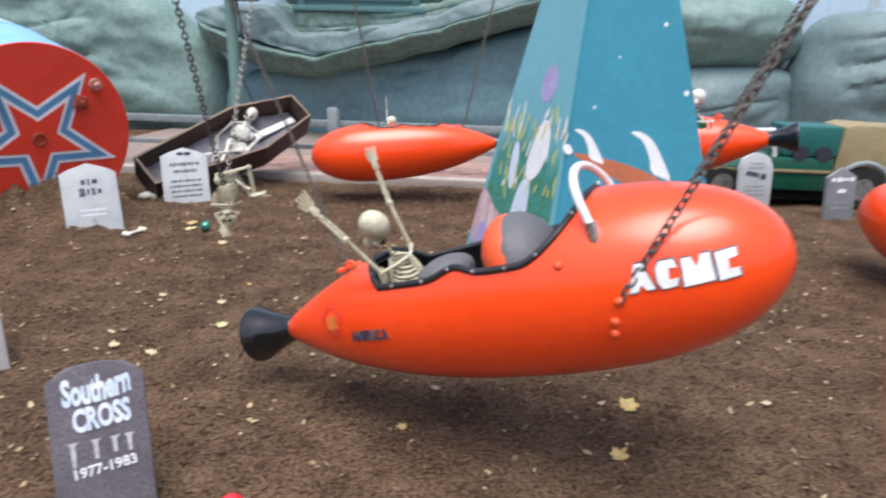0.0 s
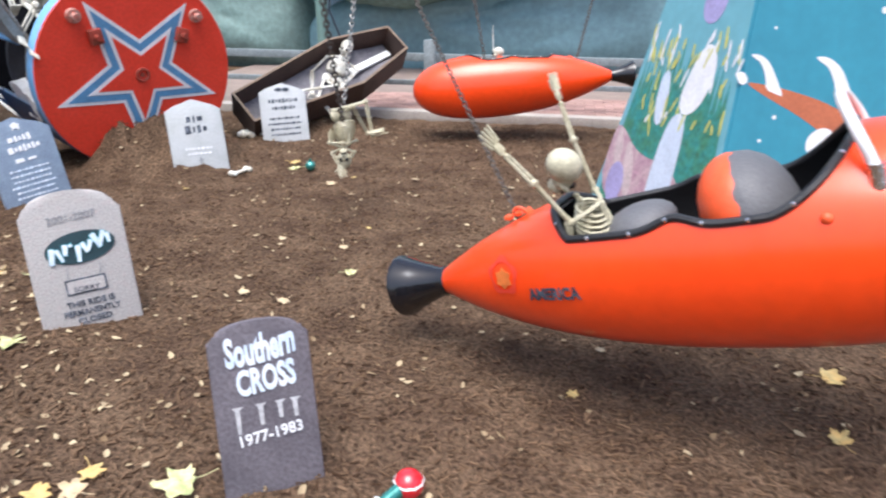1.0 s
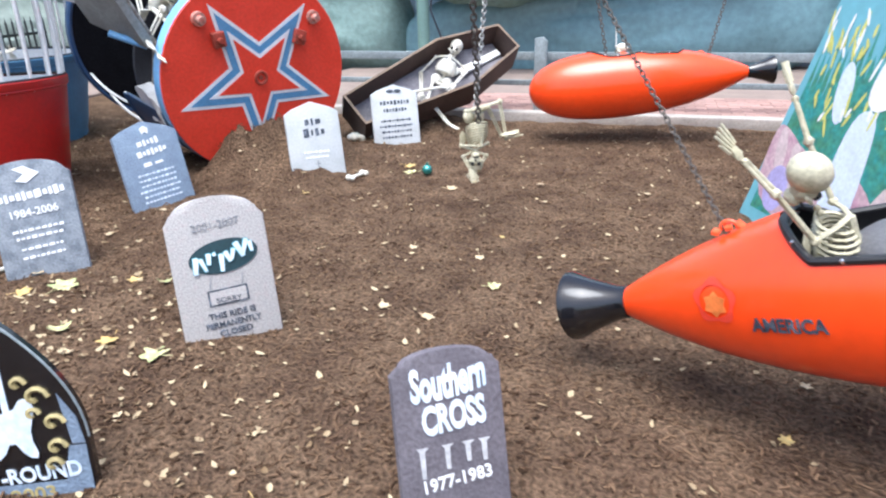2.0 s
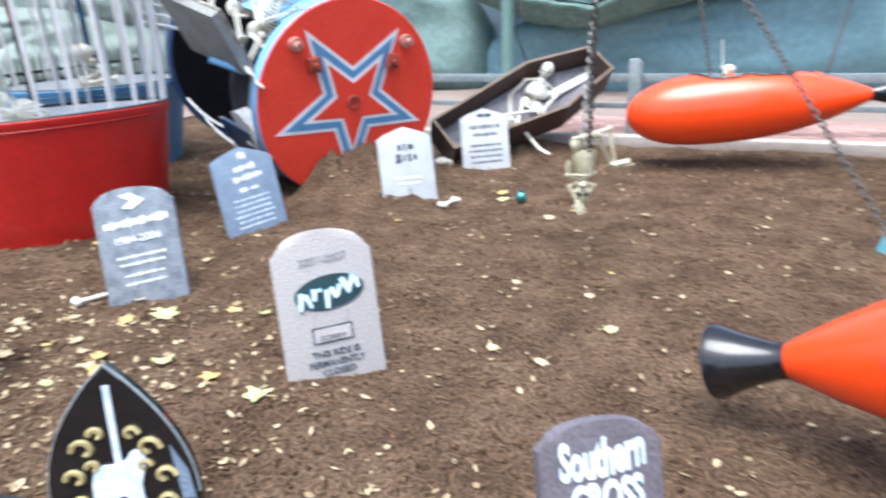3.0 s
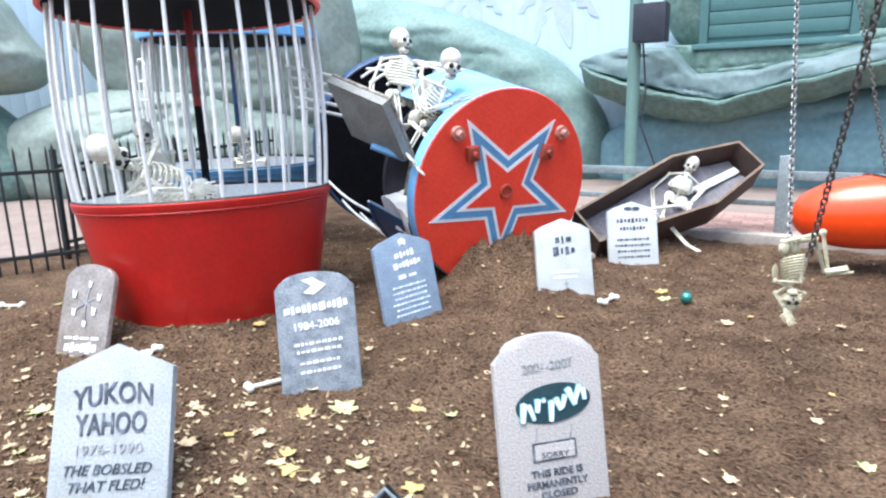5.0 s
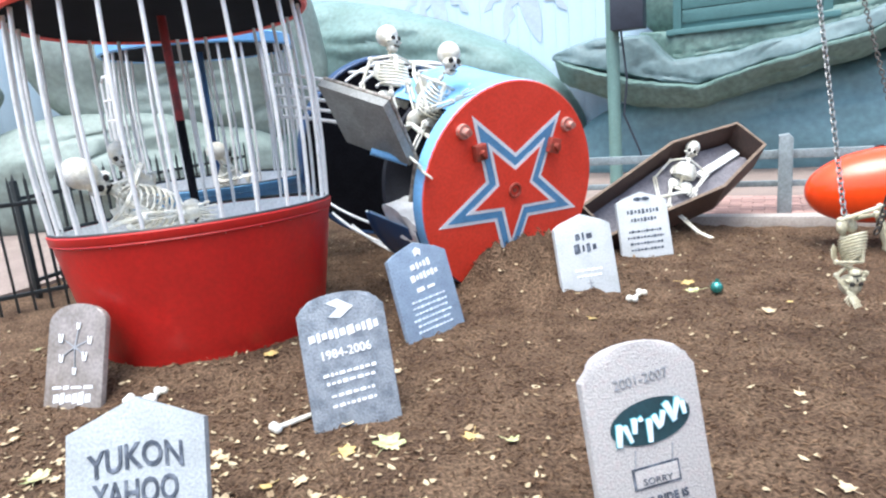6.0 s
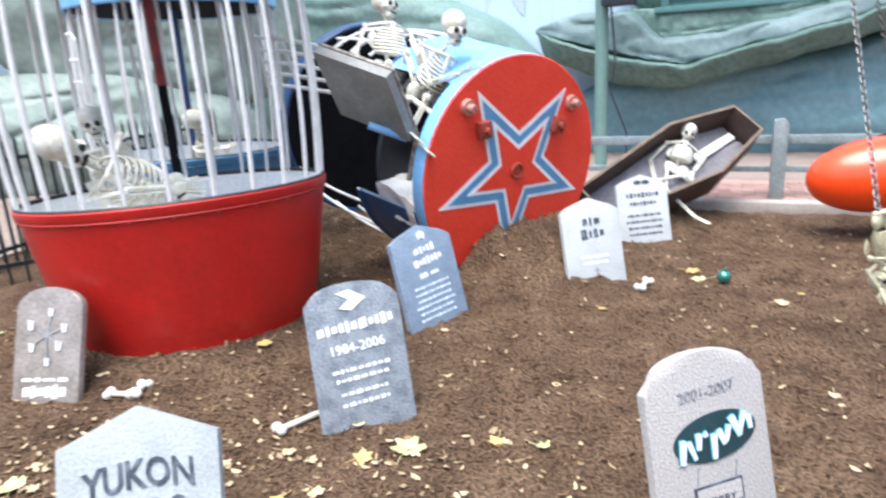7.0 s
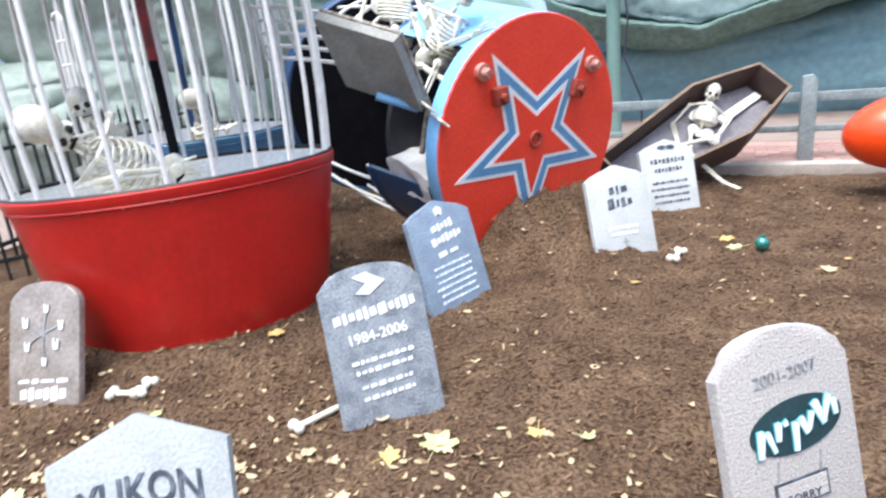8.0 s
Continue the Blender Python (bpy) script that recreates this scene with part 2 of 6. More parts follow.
def mesh_of(name, bm, materials, smooth=True):
    me = bpy.data.meshes.new(name)
    bm.normal_update()
    bm.to_mesh(me)
    bm.free()
    for m in (materials if isinstance(materials, (list, tuple)) else [materials]):
        me.materials.append(m)
    if smooth:
        me.polygons.foreach_set("use_smooth", [True] * len(me.polygons))
        me.set_sharp_from_angle(angle=radians(38))
    return me


def part(name, bm, materials, parent, label="", smooth=True):
    ob = new(name, mesh_of(name, bm, materials, smooth))
    ob.parent = parent
    return tagged(ob, label)


def solid(name, bm, materials, m, label, category, group="", kind="", smooth=True):
    ob = new(name, mesh_of(name, bm, materials, smooth))
    ob.matrix_world = m
    return tagged(ob, label, category, group, kind)


def frame_of(direction, up=(0, 0, 1)):
    """Rotation whose z axis runs along direction."""
    z = Vector(direction).normalized()
    x = Vector(up).cross(z)
    x = x.normalized() if x.length > 1e-4 else Vector((1, 0, 0))
    return Matrix((x, z.cross(x), z)).transposed()


def tube(bm, p, q, r0, r1=None, n=8, caps=True, mi=0):
    p, q = Vector(p), Vector(q)
    r1 = r0 if r1 is None else r1
    if (q - p).length < 1e-6:
        return
    m = Matrix.Translation((p + q) / 2) @ frame_of(q - p).to_4x4()
    made = bmesh.ops.create_cone(bm, cap_ends=caps, segments=n, radius1=r0, radius2=r1, depth=(q - p).length, matrix=m)
    for f in {f for v in made["verts"] for f in v.link_faces}:
        f.material_index = mi


def pipe(bm, pts, r, n=8, closed=False, mi=0):
    """A tube along a line of points."""
    pts = [Vector(p) for p in pts]
    rings, count = [], len(pts)
    up = Vector((0.13, 0.21, 0.97))
    for i, p in enumerate(pts):
        a = pts[i - 1] if (i or closed) else p
        b = pts[(i + 1) % count] if (i < count - 1 or closed) else p
        f = frame_of(b - a, up)
        rad = r[i] if isinstance(r, (list, tuple)) else r
        rings.append([bm.verts.new(p + f @ Vector((rad * math.cos(2 * math.pi * k / n), rad * math.sin(2 * math.pi * k / n), 0))) for k in range(n)])
    for i in range(count if closed else count - 1):
        a, b = rings[i], rings[(i + 1) % count]
        for k in range(n):
            bm.faces.new((a[k], a[(k + 1) % n], b[(k + 1) % n], b[k])).material_index = mi
    if not closed:
        bm.faces.new(rings[0][::-1]).material_index = mi
        bm.faces.new(rings[-1]).material_index = mi


def ball(bm, c, r, rot=None, sub=2, mi=0):
    r = (r, r, r) if isinstance(r, (int, float)) else r
    m = Matrix.Translation(Vector(c)) @ (rot.to_4x4() if rot else Matrix()) @ Matrix.Diagonal((*r, 1))
    made = bmesh.ops.create_icosphere(bm, subdivisions=sub, radius=1, matrix=m)
    for f in {f for v in made["verts"] for f in v.link_faces}:
        f.material_index = mi


def box(bm, size, m=None, bevel=0.0, mi=0):
    made = bmesh.ops.create_cube(bm, size=1, matrix=(m or Matrix()) @ Matrix.Diagonal((*size, 1)))
    faces = {f for v in made["verts"] for f in v.link_faces}
    for f in faces:
        f.material_index = mi
    if bevel:
        bmesh.ops.bevel(bm, geom=list({e for f in faces for e in f.edges}), offset=bevel, segments=2, profile=0.6, affect="EDGES")


def plate(bm, outline, depth, m=None, bevel=0.0, mi=0):
    """A flat shape in x, y that is depth thick, its front at z = 0."""
    m = m or Matrix()
    front = [bm.verts.new(m @ Vector((x, y, 0))) for x, y in outline]
    back = [bm.verts.new(m @ Vector((x, y, -depth))) for x, y in outline]
    faces = [bm.faces.new(front), bm.faces.new(back[::-1])]
    n = len(outline)
    faces += [bm.faces.new((front[i], back[i], back[(i + 1) % n], front[(i + 1) % n])) for i in range(n)]
    for f in faces:
        f.material_index = mi
    if bevel:
        bmesh.ops.bevel(bm, geom=list(faces[0].edges), offset=bevel, segments=2, profile=0.5, affect="EDGES")


def lathe(bm, profile, n=48, mi=0, a0=0.0, a1=2 * math.pi):
    """Turns (radius, z) pairs round the z axis."""
    full = abs(a1 - a0 - 2 * math.pi) < 1e-6
    cols = n if full else n + 1
    rings = [[bm.verts.new((r * math.cos(a0 + (a1 - a0) * k / n), r * math.sin(a0 + (a1 - a0) * k / n), z)) for k in range(cols)] for r, z in profile]
    for a, b in zip(rings, rings[1:]):
        for k in range(n):
            bm.faces.new((a[k], a[(k + 1) % cols], b[(k + 1) % cols], b[k])).material_index = mi


def ellipse(cx, cy, rx, ry, n=24, turn=0.0):
    c, s = math.cos(radians(turn)), math.sin(radians(turn))
    return [(cx + c * rx * math.cos(2 * math.pi * k / n) - s * ry * math.sin(2 * math.pi * k / n), cy + s * rx * math.cos(2 * math.pi * k / n) + c * ry * math.sin(2 * math.pi * k / n)) for k in range(n)]


def rounded(points, steps=3):
    """Corner cutting: a smooth closed outline from a few points."""
    for _ in range(steps):
        out = []
        for i, p in enumerate(points):
            q = points[(i + 1) % len(points)]
            out += [tuple(0.75 * a + 0.25 * b for a, b in zip(p, q)), tuple(0.25 * a + 0.75 * b for a, b in zip(p, q))]
        points = out
    return points


def lettering(text, size, width=None, squash=1.0, bold=0.0, shear=0.0):
    """A bmesh of the words, flat in x, y and centred, as wide as width."""
    cu = bpy.data.curves.new("lettering", "FONT")
    cu.body, cu.size, cu.align_x, cu.align_y = text, size, "CENTER", "CENTER"
    cu.extrude, cu.offset, cu.shear, cu.resolution_u = 0.0015, bold, shear, 3
    ob = bpy.data.objects.new("lettering", cu)
    scene.collection.objects.link(ob)
    me = bpy.data.meshes.new_from_object(ob.evaluated_get(bpy.context.evaluated_depsgraph_get()))
    bpy.data.objects.remove(ob)
    bm = bmesh.new()
    bm.from_mesh(me)
    bpy.data.meshes.remove(me)
    xs, ys = [v.co.x for v in bm.verts], [v.co.y for v in bm.verts]
    k = width / (max(xs) - min(xs)) if width else 1.0
    cx, cy = (max(xs) + min(xs)) / 2, (max(ys) + min(ys)) / 2
    for v in bm.verts:
        v.co.x, v.co.y = (v.co.x - cx) * k, (v.co.y - cy) * squash
    return bm


def moved(bm, m):
    bmesh.ops.transform(bm, matrix=m, verts=bm.verts)
    return bm


# ---------- ground, paving, walls ----------
def height(x, y):
    """Uneven mulch with heaps against the toppled car."""
    h = 0.02 * noise.noise((x * 1.3, y * 1.3, 0)) + 0.013 * noise.noise((x * 5, y * 5, 3)) + 0.014 * noise.noise((x * 13, y * 13, 7)) + 0.006 * noise.noise((x * 29, y * 29, 9))
    # mulch banked against the standing tub
    h += 0.075 * math.exp(-((math.hypot(x + 4.604, y - 2.906) - 0.63) / 0.15) ** 2)
    for cx, cy, r, top in ((-3.0, 4.22, 0.46, 0.33), (-3.28, 3.97, 0.26, 0.16), (-2.8, 4.3, 0.2, 0.1), (-2.45, 5.75, 0.4, 0.1)):
        d = ((x - cx) ** 2 + (y - cy) ** 2) / (r * r)
        h += top * math.exp(-1.6 * d) * (1 + 0.42 * noise.noise((x * 8, y * 8, 1)) + 0.3 * noise.noise((x * 19, y * 19, 4)))
    return h


def steps(a, b, d):
    return list(np.arange(a, b, d))


def ground():
    xs = [-400, -120, -40, -20, -12, -9] + steps(-8, 5, 0.034) + [5, 7, 12, 20, 40, 120, 400]
    ys = [-120, -40, -10, -4, -1.5, -0.5] + steps(0.3, 6.3, 0.034) + [6.3, 7, 9, 14, 40, 120, 400]
    verts = [(x, y, height(x, y) if -8 <= x <= 5 and 0.3 <= y <= 6.3 else 0.0) for y in ys for x in xs]
    w = len(xs)
    faces = [(j * w + i, j * w + i + 1, (j + 1) * w + i + 1, (j + 1) * w + i) for j in range(len(ys) - 1) for i in range(w - 1)]
    me = bpy.data.meshes.new("ground")
    me.from_pydata(verts, [], faces)
    me.materials.append(MULCH)
    me.polygons.foreach_set("use_smooth", [True] * len(me.polygons))
    return tagged(new("ground", me), "brown bark mulch covering the whole yard", "ground", kind="structure")


ground()


def pavement(name, x0, x1, y0, y1, z, label):
    bm = bmesh.new()
    box(bm, (x1 - x0, y1 - y0, 0.1), pose((x0 + x1) / 2, (y0 + y1) / 2, z - 0.05))
    return solid(name, bm, PAVE_BED, Matrix(), label, "pavement", kind="structure")


walkway = pavement("pavement", -5.0, 9.0, 6.28, 10.4, 0.035, "pinkish brick walkway behind the timber rail")
gravel_walk = pavement("pavement", -30.0, -7.2, -3.0, 10.4, 0.03, "pale leaf-strewn walkway beyond the iron fence")
bm = bmesh.new()
box(bm, (6.6, 0.14, 0.13), pose(-1.6, 6.2, 0.02), 0.02)
solid("kerb", bm, KERB, Matrix(), "pale concrete kerb edging the mulch bed", "kerb", kind="structure")


def siding(name, p, q, top, label):
    """A wall of upright boards between two places of the plan."""
    p, q = Vector((*p, 0)), Vector((*q, 0))
    length = (q - p).length
    m = Matrix.Translation(p) @ Matrix.Rotation(math.atan2(q.y - p.y, q.x - p.x), 4, "Z")
    bm = bmesh.new()
    box(bm, (length, 0.12, top), m @ pose(length / 2, 0.075, top / 2))
    wall = solid(name, bm, SIDING, Matrix(), label, "wall", kind="structure")
    board = bmesh.new()
    box(board, (0.1985, 0.02, top - 0.02), None, 0.003)
    me = mesh_of("board", board, SIDING)
    for i in range(int(length / 0.2)):
        ob = new("board", me)
        ob.parent = wall
        ob.matrix_basis = m @ pose(0.1 + 0.2 * i, 0.003 + 0.002 * (i % 3), top / 2)
    return wall


siding("wall_north", (-9.0, 10.3), (9.0, 10.3), 6.0, "pale blue board wall painted as a misty sky")
siding("wall_west", (-14.5, 3.0), (-9.0, 10.3), 6.0, "pale blue board wall painted as a misty sky")


def rock(outline, m, deep, skin, label, seed, rings=30, ridges=0.5):
    """A bulging sculpted boulder: a rounded outline in x, z that swells towards -y."""
    pts = rounded(outline, 3)
    cx, cz = sum(p[0] for p in pts) / len(pts), sum(p[1] for p in pts) / len(pts)
    bm = bmesh.new()
    loops = []
    for k in range(rings + 1):
        u = 1 - k / (rings + 0.6)
        swell = (1 - u ** 2.6) ** 0.5
        loop = []
        for x, z in pts:
            px_, pz_ = cx + (x - cx) * u, cz + (z - cz) * u
            n1 = noise.noise((px_ * 0.8 + seed, pz_ * 1.4, seed)) * 0.34 + ridges * 0.22 * abs(noise.noise((px_ * 0.9 + seed, pz_ * 3.5 + 0.4 * px_, 5 + seed))) + 0.05 * noise.noise((px_ * 4, pz_ * 5, seed))
            bed = noise.noise((px_ * 0.5 + seed, pz_ * 2.6 - 0.5 * px_, 3 * seed))
            n1 -= (0.03 + 0.07 * ridges) * math.exp(-(bed / 0.09) ** 2)
            crack = noise.noise((px_ * 1.1 - 0.4 * pz_, pz_ * 0.8, 11 + seed))
            n1 -= 0.03 * math.exp(-(crack / 0.07) ** 2)
            loop.append(bm.verts.new((px_ + 0.06 * noise.noise((px_ * 2, pz_ * 2, 9)), -deep * swell * (1 + n1), pz_)))
        loops.append(loop)
    n = len(pts)
    for a, b in zip(loops, loops[1:]):
        for i in range(n):
            bm.faces.new((a[i], b[i], b[(i + 1) % n], a[(i + 1) % n]))
    bm.faces.new(loops[-1])
    bm.faces.new([bm.verts.new((v.co.x, 0.25, v.co.z)) for v in loops[0]][::-1])
    bm.verts.ensure_lookup_table()
    last = bm.verts[-n:]
    for i in range(n):
        bm.faces.new((last[i], last[(i + 1) % n], loops[0][(i + 1) % n], loops[0][i]))
    bmesh.ops.recalc_face_normals(bm, faces=bm.faces)
    return solid("rock", bm, skin, m, label, "rock", "sculpted rocks of the backdrop")


def ledge(low, high, y, deep, skin, label, seed, slope):
    """A bed of rock between a lower and an upper edge, its face leaning back or undercut, with broken edges."""
    lx, lz = zip(*low)
    hx, hz = zip(*high)
    x0, x1 = min(lx), max(lx)
    bm, rows, n, across = bmesh.new(), [], 110, 14
    for i in range(n + 1):
        x = x0 + (x1 - x0) * i / n
        jag = 0.03 * noise.noise((x * 3.1, seed, 0)) + 0.018 * noise.noise((x * 9, seed, 4))
        a, b = float(np.interp(x, lx, lz)) + jag, float(np.interp(x, hx, hz)) + 0.7 * jag
        taper = min(1.0, (0.06 + (x - x0) / 0.5)) ** 0.5
        row = []
        for j in range(across + 1):
            v = j / across
            z = a + (b - a) * v
            swell = (1 - abs(2 * v - 1) ** 9) ** 0.5
            rough = 0.09 * noise.noise((x * 1.1, z * 2.2, seed)) + 0.02 * noise.noise((x * 4, z * 6, seed)) + 0.008 * noise.noise((x * 11, z * 13, seed))
            crack = noise.noise((x * 0.9 + 0.3 * z, z * 3.2, 5 + seed))
            rough -= 0.03 * math.exp(-(crack / 0.05) ** 2)
            row.append(bm.verts.new((x, y - deep * taper * swell * (1 + slope * (0.5 - v) + rough), z)))
        row += [bm.verts.new((x, y + 0.25, b)), bm.verts.new((x, y + 0.25, a))]
        rows.append(row)
    for p, q in zip(rows, rows[1:]):
        for j in range(len(p)):
            k = (j + 1) % len(p)
            bm.faces.new((p[j], q[j], q[k], p[k]))
    bm.faces.new(rows[0])
    bm.faces.new(rows[-1][::-1])
    bmesh.ops.recalc_face_normals(bm, faces=bm.faces)
    return solid("rock", bm, skin, Matrix(), label, "rock", "sculpted rocks of the backdrop")


NORTH = pose(0, 10.0, 0)
rock([(-10.5, -0.3), (-10.5, 3.0), (-8.6, 3.15), (-6.9, 2.7), (-5.8, 2.25), (-4.85, 1.75), (-4.2, 1.0), (-4.1, 0.3), (-4.3, -0.3)], NORTH, 0.7, ROCK, "large smooth grey-green boulder against the sky wall", 1)
rock([(-4.3, -0.3), (-4.4, 0.55), (-3.6, 1.05), (-2.2, 1.2), (-0.6, 1.35), (0.7, 1.8), (1.6, 1.6), (1.7, -0.3)], NORTH, 0.45, ROCK_BLUE, "broad blue-grey rock face under a ledge", 2)
# underside shade of the ledge is put into this bed's dark colour
ledge([(-4.47, 1.62), (-4.32, 1.32), (-3.2, 0.9), (-2.5, 0.86), (-1.8, 1.04), (-0.8, 1.3), (0.85, 1.8)], [(-4.47, 1.74), (-4.0, 1.56), (-3.12, 1.28), (-2.5, 1.19), (-1.8, 1.37), (-0.8, 1.6), (0.85, 2.1)], 9.9, 0.92, ROCK_DARK, "undercut lower bed of the rock ledge, darkened for its shade", 3, -0.35)
ledge([(-4.5, 1.66), (-3.9, 1.48), (-3.12, 1.22), (-2.5, 1.13), (-1.8, 1.31), (-0.8, 1.54), (0.9, 2.02)], [(-4.5, 1.74), (-3.75, 1.9), (-3.15, 1.88), (-2.8, 1.52), (-2.1, 1.56), (-1.3, 1.7), (-0.8, 1.8), (0.3, 2.25), (0.9, 2.4)], 9.9, 0.86, ROCK_SLATE, "jutting grey-green rock ledge with a shadowed underside", 31, 0.12)
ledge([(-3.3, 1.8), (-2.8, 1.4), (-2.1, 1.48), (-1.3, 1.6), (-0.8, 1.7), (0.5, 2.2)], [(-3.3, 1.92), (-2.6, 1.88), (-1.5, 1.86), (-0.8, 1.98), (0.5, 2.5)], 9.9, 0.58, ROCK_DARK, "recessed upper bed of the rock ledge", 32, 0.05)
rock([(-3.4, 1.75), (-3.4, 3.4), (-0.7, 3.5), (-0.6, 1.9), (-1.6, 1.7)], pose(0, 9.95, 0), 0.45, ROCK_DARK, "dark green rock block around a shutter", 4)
rock([(-0.2, 1.9), (1.2, 2.6), (2.4, 2.9), (2.2, 1.7), (1.2, 1.6)], pose(0, 10.0, 0), 0.5, ROCK, "grey-green rock behind the teal column", 5)
rock([(1.7, 1.2), (1.9, 2.3), (3.2, 2.5), (4.1, 2.2), (4.4, 1.6), (4.2, 1.15), (2.8, 1.05)], pose(0, 10.0, 0), 0.65, ROCK, "rounded grey-green boulder above the walkway", 6)
rock([(1.5, -0.3), (1.6, 1.15), (2.8, 1.2), (4.1, 1.25), (4.5, 0.9), (4.5, -0.3)], pose(0, 9.9, 0), 0.6, ROCK_SLATE, "low blue-grey boulder behind the walkway", 7)
rock([(4.2, -0.3), (4.15, 1.2), (4.5, 1.9), (5.2, 2.0), (6.2, 1.8), (6.8, 1.0), (6.8, -0.3)], pose(0, 9.7, 0), 0.75, ROCK_SLATE, "glossy domed blue-grey boulder", 8)
rock([(6.4, -0.3), (6.4, 1.6), (7.6, 2.4), (9.0, 2.0), (9.0, -0.3)], pose(0, 9.9, 0), 0.6, ROCK, "grey-green boulder at the wall's end", 9)
WEST = Matrix.Translation((-9.0, 7.6, 0)) @ Matrix.Rotation(radians(49), 4, "Z")
rock([(-4.8, 1.5), (-4.8, 3.2), (-3.2, 3.0), (-2.78, 2.1), (-2.55, 1.8), (-2.9, 1.4)], WEST, 0.55, ROCK_GREY, "upper grey-green boulder beyond the iron fence", 10)
rock([(-3.3, -0.3), (-3.4, 0.9), (-2.9, 1.25), (-1.9, 1.55), (-0.8, 1.5), (0.2, 1.25), (1.1, 0.9), (1.3, -0.3)], WEST, 0.75, ROCK_GREY, "smooth rounded grey-green boulder", 11)
rock([(-6.0, -0.3), (-6.0, 1.4), (-4.0, 1.6), (-3.0, 1.2), (-2.7, -0.3)], WEST, 0.5, ROCK_DARK, "dark green low boulder beyond the fence", 12)
rock([(-1.9, 1.3), (-2.4, 2.2), (-2.3, 3.7), (1.5, 3.9), (1.9, 1.5), (0.9, 0.8), (-0.5, 1.05)], WEST, 0.5, ROCK_GREY, "tall grey-green rock behind the cages", 13)


def palm_leaf(blades, seed):
    """A painted palm head: drooping ragged fronds, each a hair proud of the last."""
    rnd = random.Random(seed)
    bm = bmesh.new()
    for i, (a, ln) in enumerate(blades):
        c, s = math.cos(radians(a)), math.sin(radians(a))
        up_edge, low_edge = [], []
        for k in range(9):
            u = k / 8
            w = 0.02 + 0.13 * ln * math.sin(math.pi * min(1, 0.12 + 0.88 * u)) ** 0.8
            droop = -0.28 * ln * u * u
            up_edge.append((u * ln, 0.5 * w + droop))
            low_edge.append((u * ln - 0.05 * ln * (k % 2), -w * (1.0 if k % 2 else 0.45) * rnd.uniform(0.8, 1.2) + droop))
        side = 1 if c >= 0 else -1
        outline = [(c * x - s * y * side, s * x + c * y * side) for x, y in up_edge + low_edge[::-1]]
        plate(bm, outline if side < 0 else outline[::-1], 0.002, pose(0, 0, 0.0026 * i))
    bmesh.ops.recalc_face_normals(bm, faces=bm.faces)
    return part("palm_silhouette", bm, PALM, bpy.data.objects["wall_north"], "grey painted palm frond", smooth=False)


for px0, pz0, k, sd in ((-5.1, 3.0, 1.25, 1), (-6.6, 3.1, 1.1, 2), (5.6, 2.6, 1.1, 3)):
    palm_leaf([(-160, 0.6), (-125, 0.75), (-92, 0.8), (-60, 0.8), (-25, 0.7), (15, 0.6), (165, 0.5)], sd).matrix_basis = pose(px0, 10.289, pz0, 90) @ Matrix.Diagonal((k, k, 1, 1))


def shutter(m):
    ob = thing("window_shutter", m, "closed green louvred shutter set into the rock", "shutter", kind="structure")
    bm = bmesh.new()
    box(bm, (1.75, 0.06, 1.5), pose(0, 0, 0.75), 0.01)
    part("panel", bm, SHUTTER_GREEN, ob)
    for i in range(9):
        bm = bmesh.new()
        box(bm, (1.52, 0.03, 0.148), pose(0, -0.045, 0.15 + 0.16 * i, 5), 0.004)
        part("slat", bm, SHUTTER_GREEN, ob)
        bm = bmesh.new()
        box(bm, (1.52, 0.012, 0.02), pose(0, -0.033, 0.23 + 0.16 * i))
        part("gap", bm, SHUTTER_GAP, ob)
    for x in (-0.82, 0.82):
        bm = bmesh.new()
        box(bm, (0.1, 0.07, 1.5), pose(x, -0.045, 0.75), 0.01)
        part("stile", bm, SHUTTER_GREEN, ob)
    bm = bmesh.new()
    box(bm, (1.9, 0.12, 0.07), pose(0, -0.05, -0.03), 0.012)
    part("sill", bm, SHUTTER_GREEN, ob)


shutter(pose(-1.95, 9.4, 1.86))

pole = thing("speaker_pole", pose(-3.36, 8.25, 0), "grey-green round pole carrying a dark box", "pole")
bm = bmesh.new()
tube(bm, (0, 0, 0), (0, 0, 4.2), 0.075, n=20)
part("shaft", bm, POLE_GREEN, pole)
bm = bmesh.new()
box(bm, (0.36, 0.26, 0.42), pose(0.2, -0.1, 2.05), 0.015)
loud = part("speaker_box", bm, BOX_DARK, pole, "dark blue-black box")
bm = bmesh.new()
tube(bm, (0.1, 0, 2.02), (-0.02, 0, 2.02), 0.02)
part("bracket", bm, BOX_DARK, pole)
cable = bmesh.new()
pipe(cable, [(0.1, -0.03, 1.86), (0.16, -0.05, 1.3), (0.12, -0.06, 0.9), (0.3, -0.05, 0.45), (0.3, -0.02, 0.05)], 0.012)
part("cable", cable, BOX_DARK, pole)


def timber_fence():
    ob = thing("timber_fence", pose(0, 6.5, 0), "weathered grey timber rail fence along the walkway", "fence")
    for x in (-4.6, -1.6, 1.3, 4.2):
        bm = bmesh.new()
        plate(bm, [(-0.055, -0.1), (0.055, -0.1), (0.055, 0.68), (0.02, 0.72), (-0.055, 0.71)], 0.09, pose(x, -0.045, 0, 90), 0.006)
        part("post", bm, TIMBER, ob)
    for z, h in ((0.54, 0.075), (0.29, 0.05)):
        bm = bmesh.new()
        box(bm, (10.6, 0.045, h), pose(0.2, 0.075, z), 0.006)
        part("rail", bm, TIMBER, ob)


timber_fence()


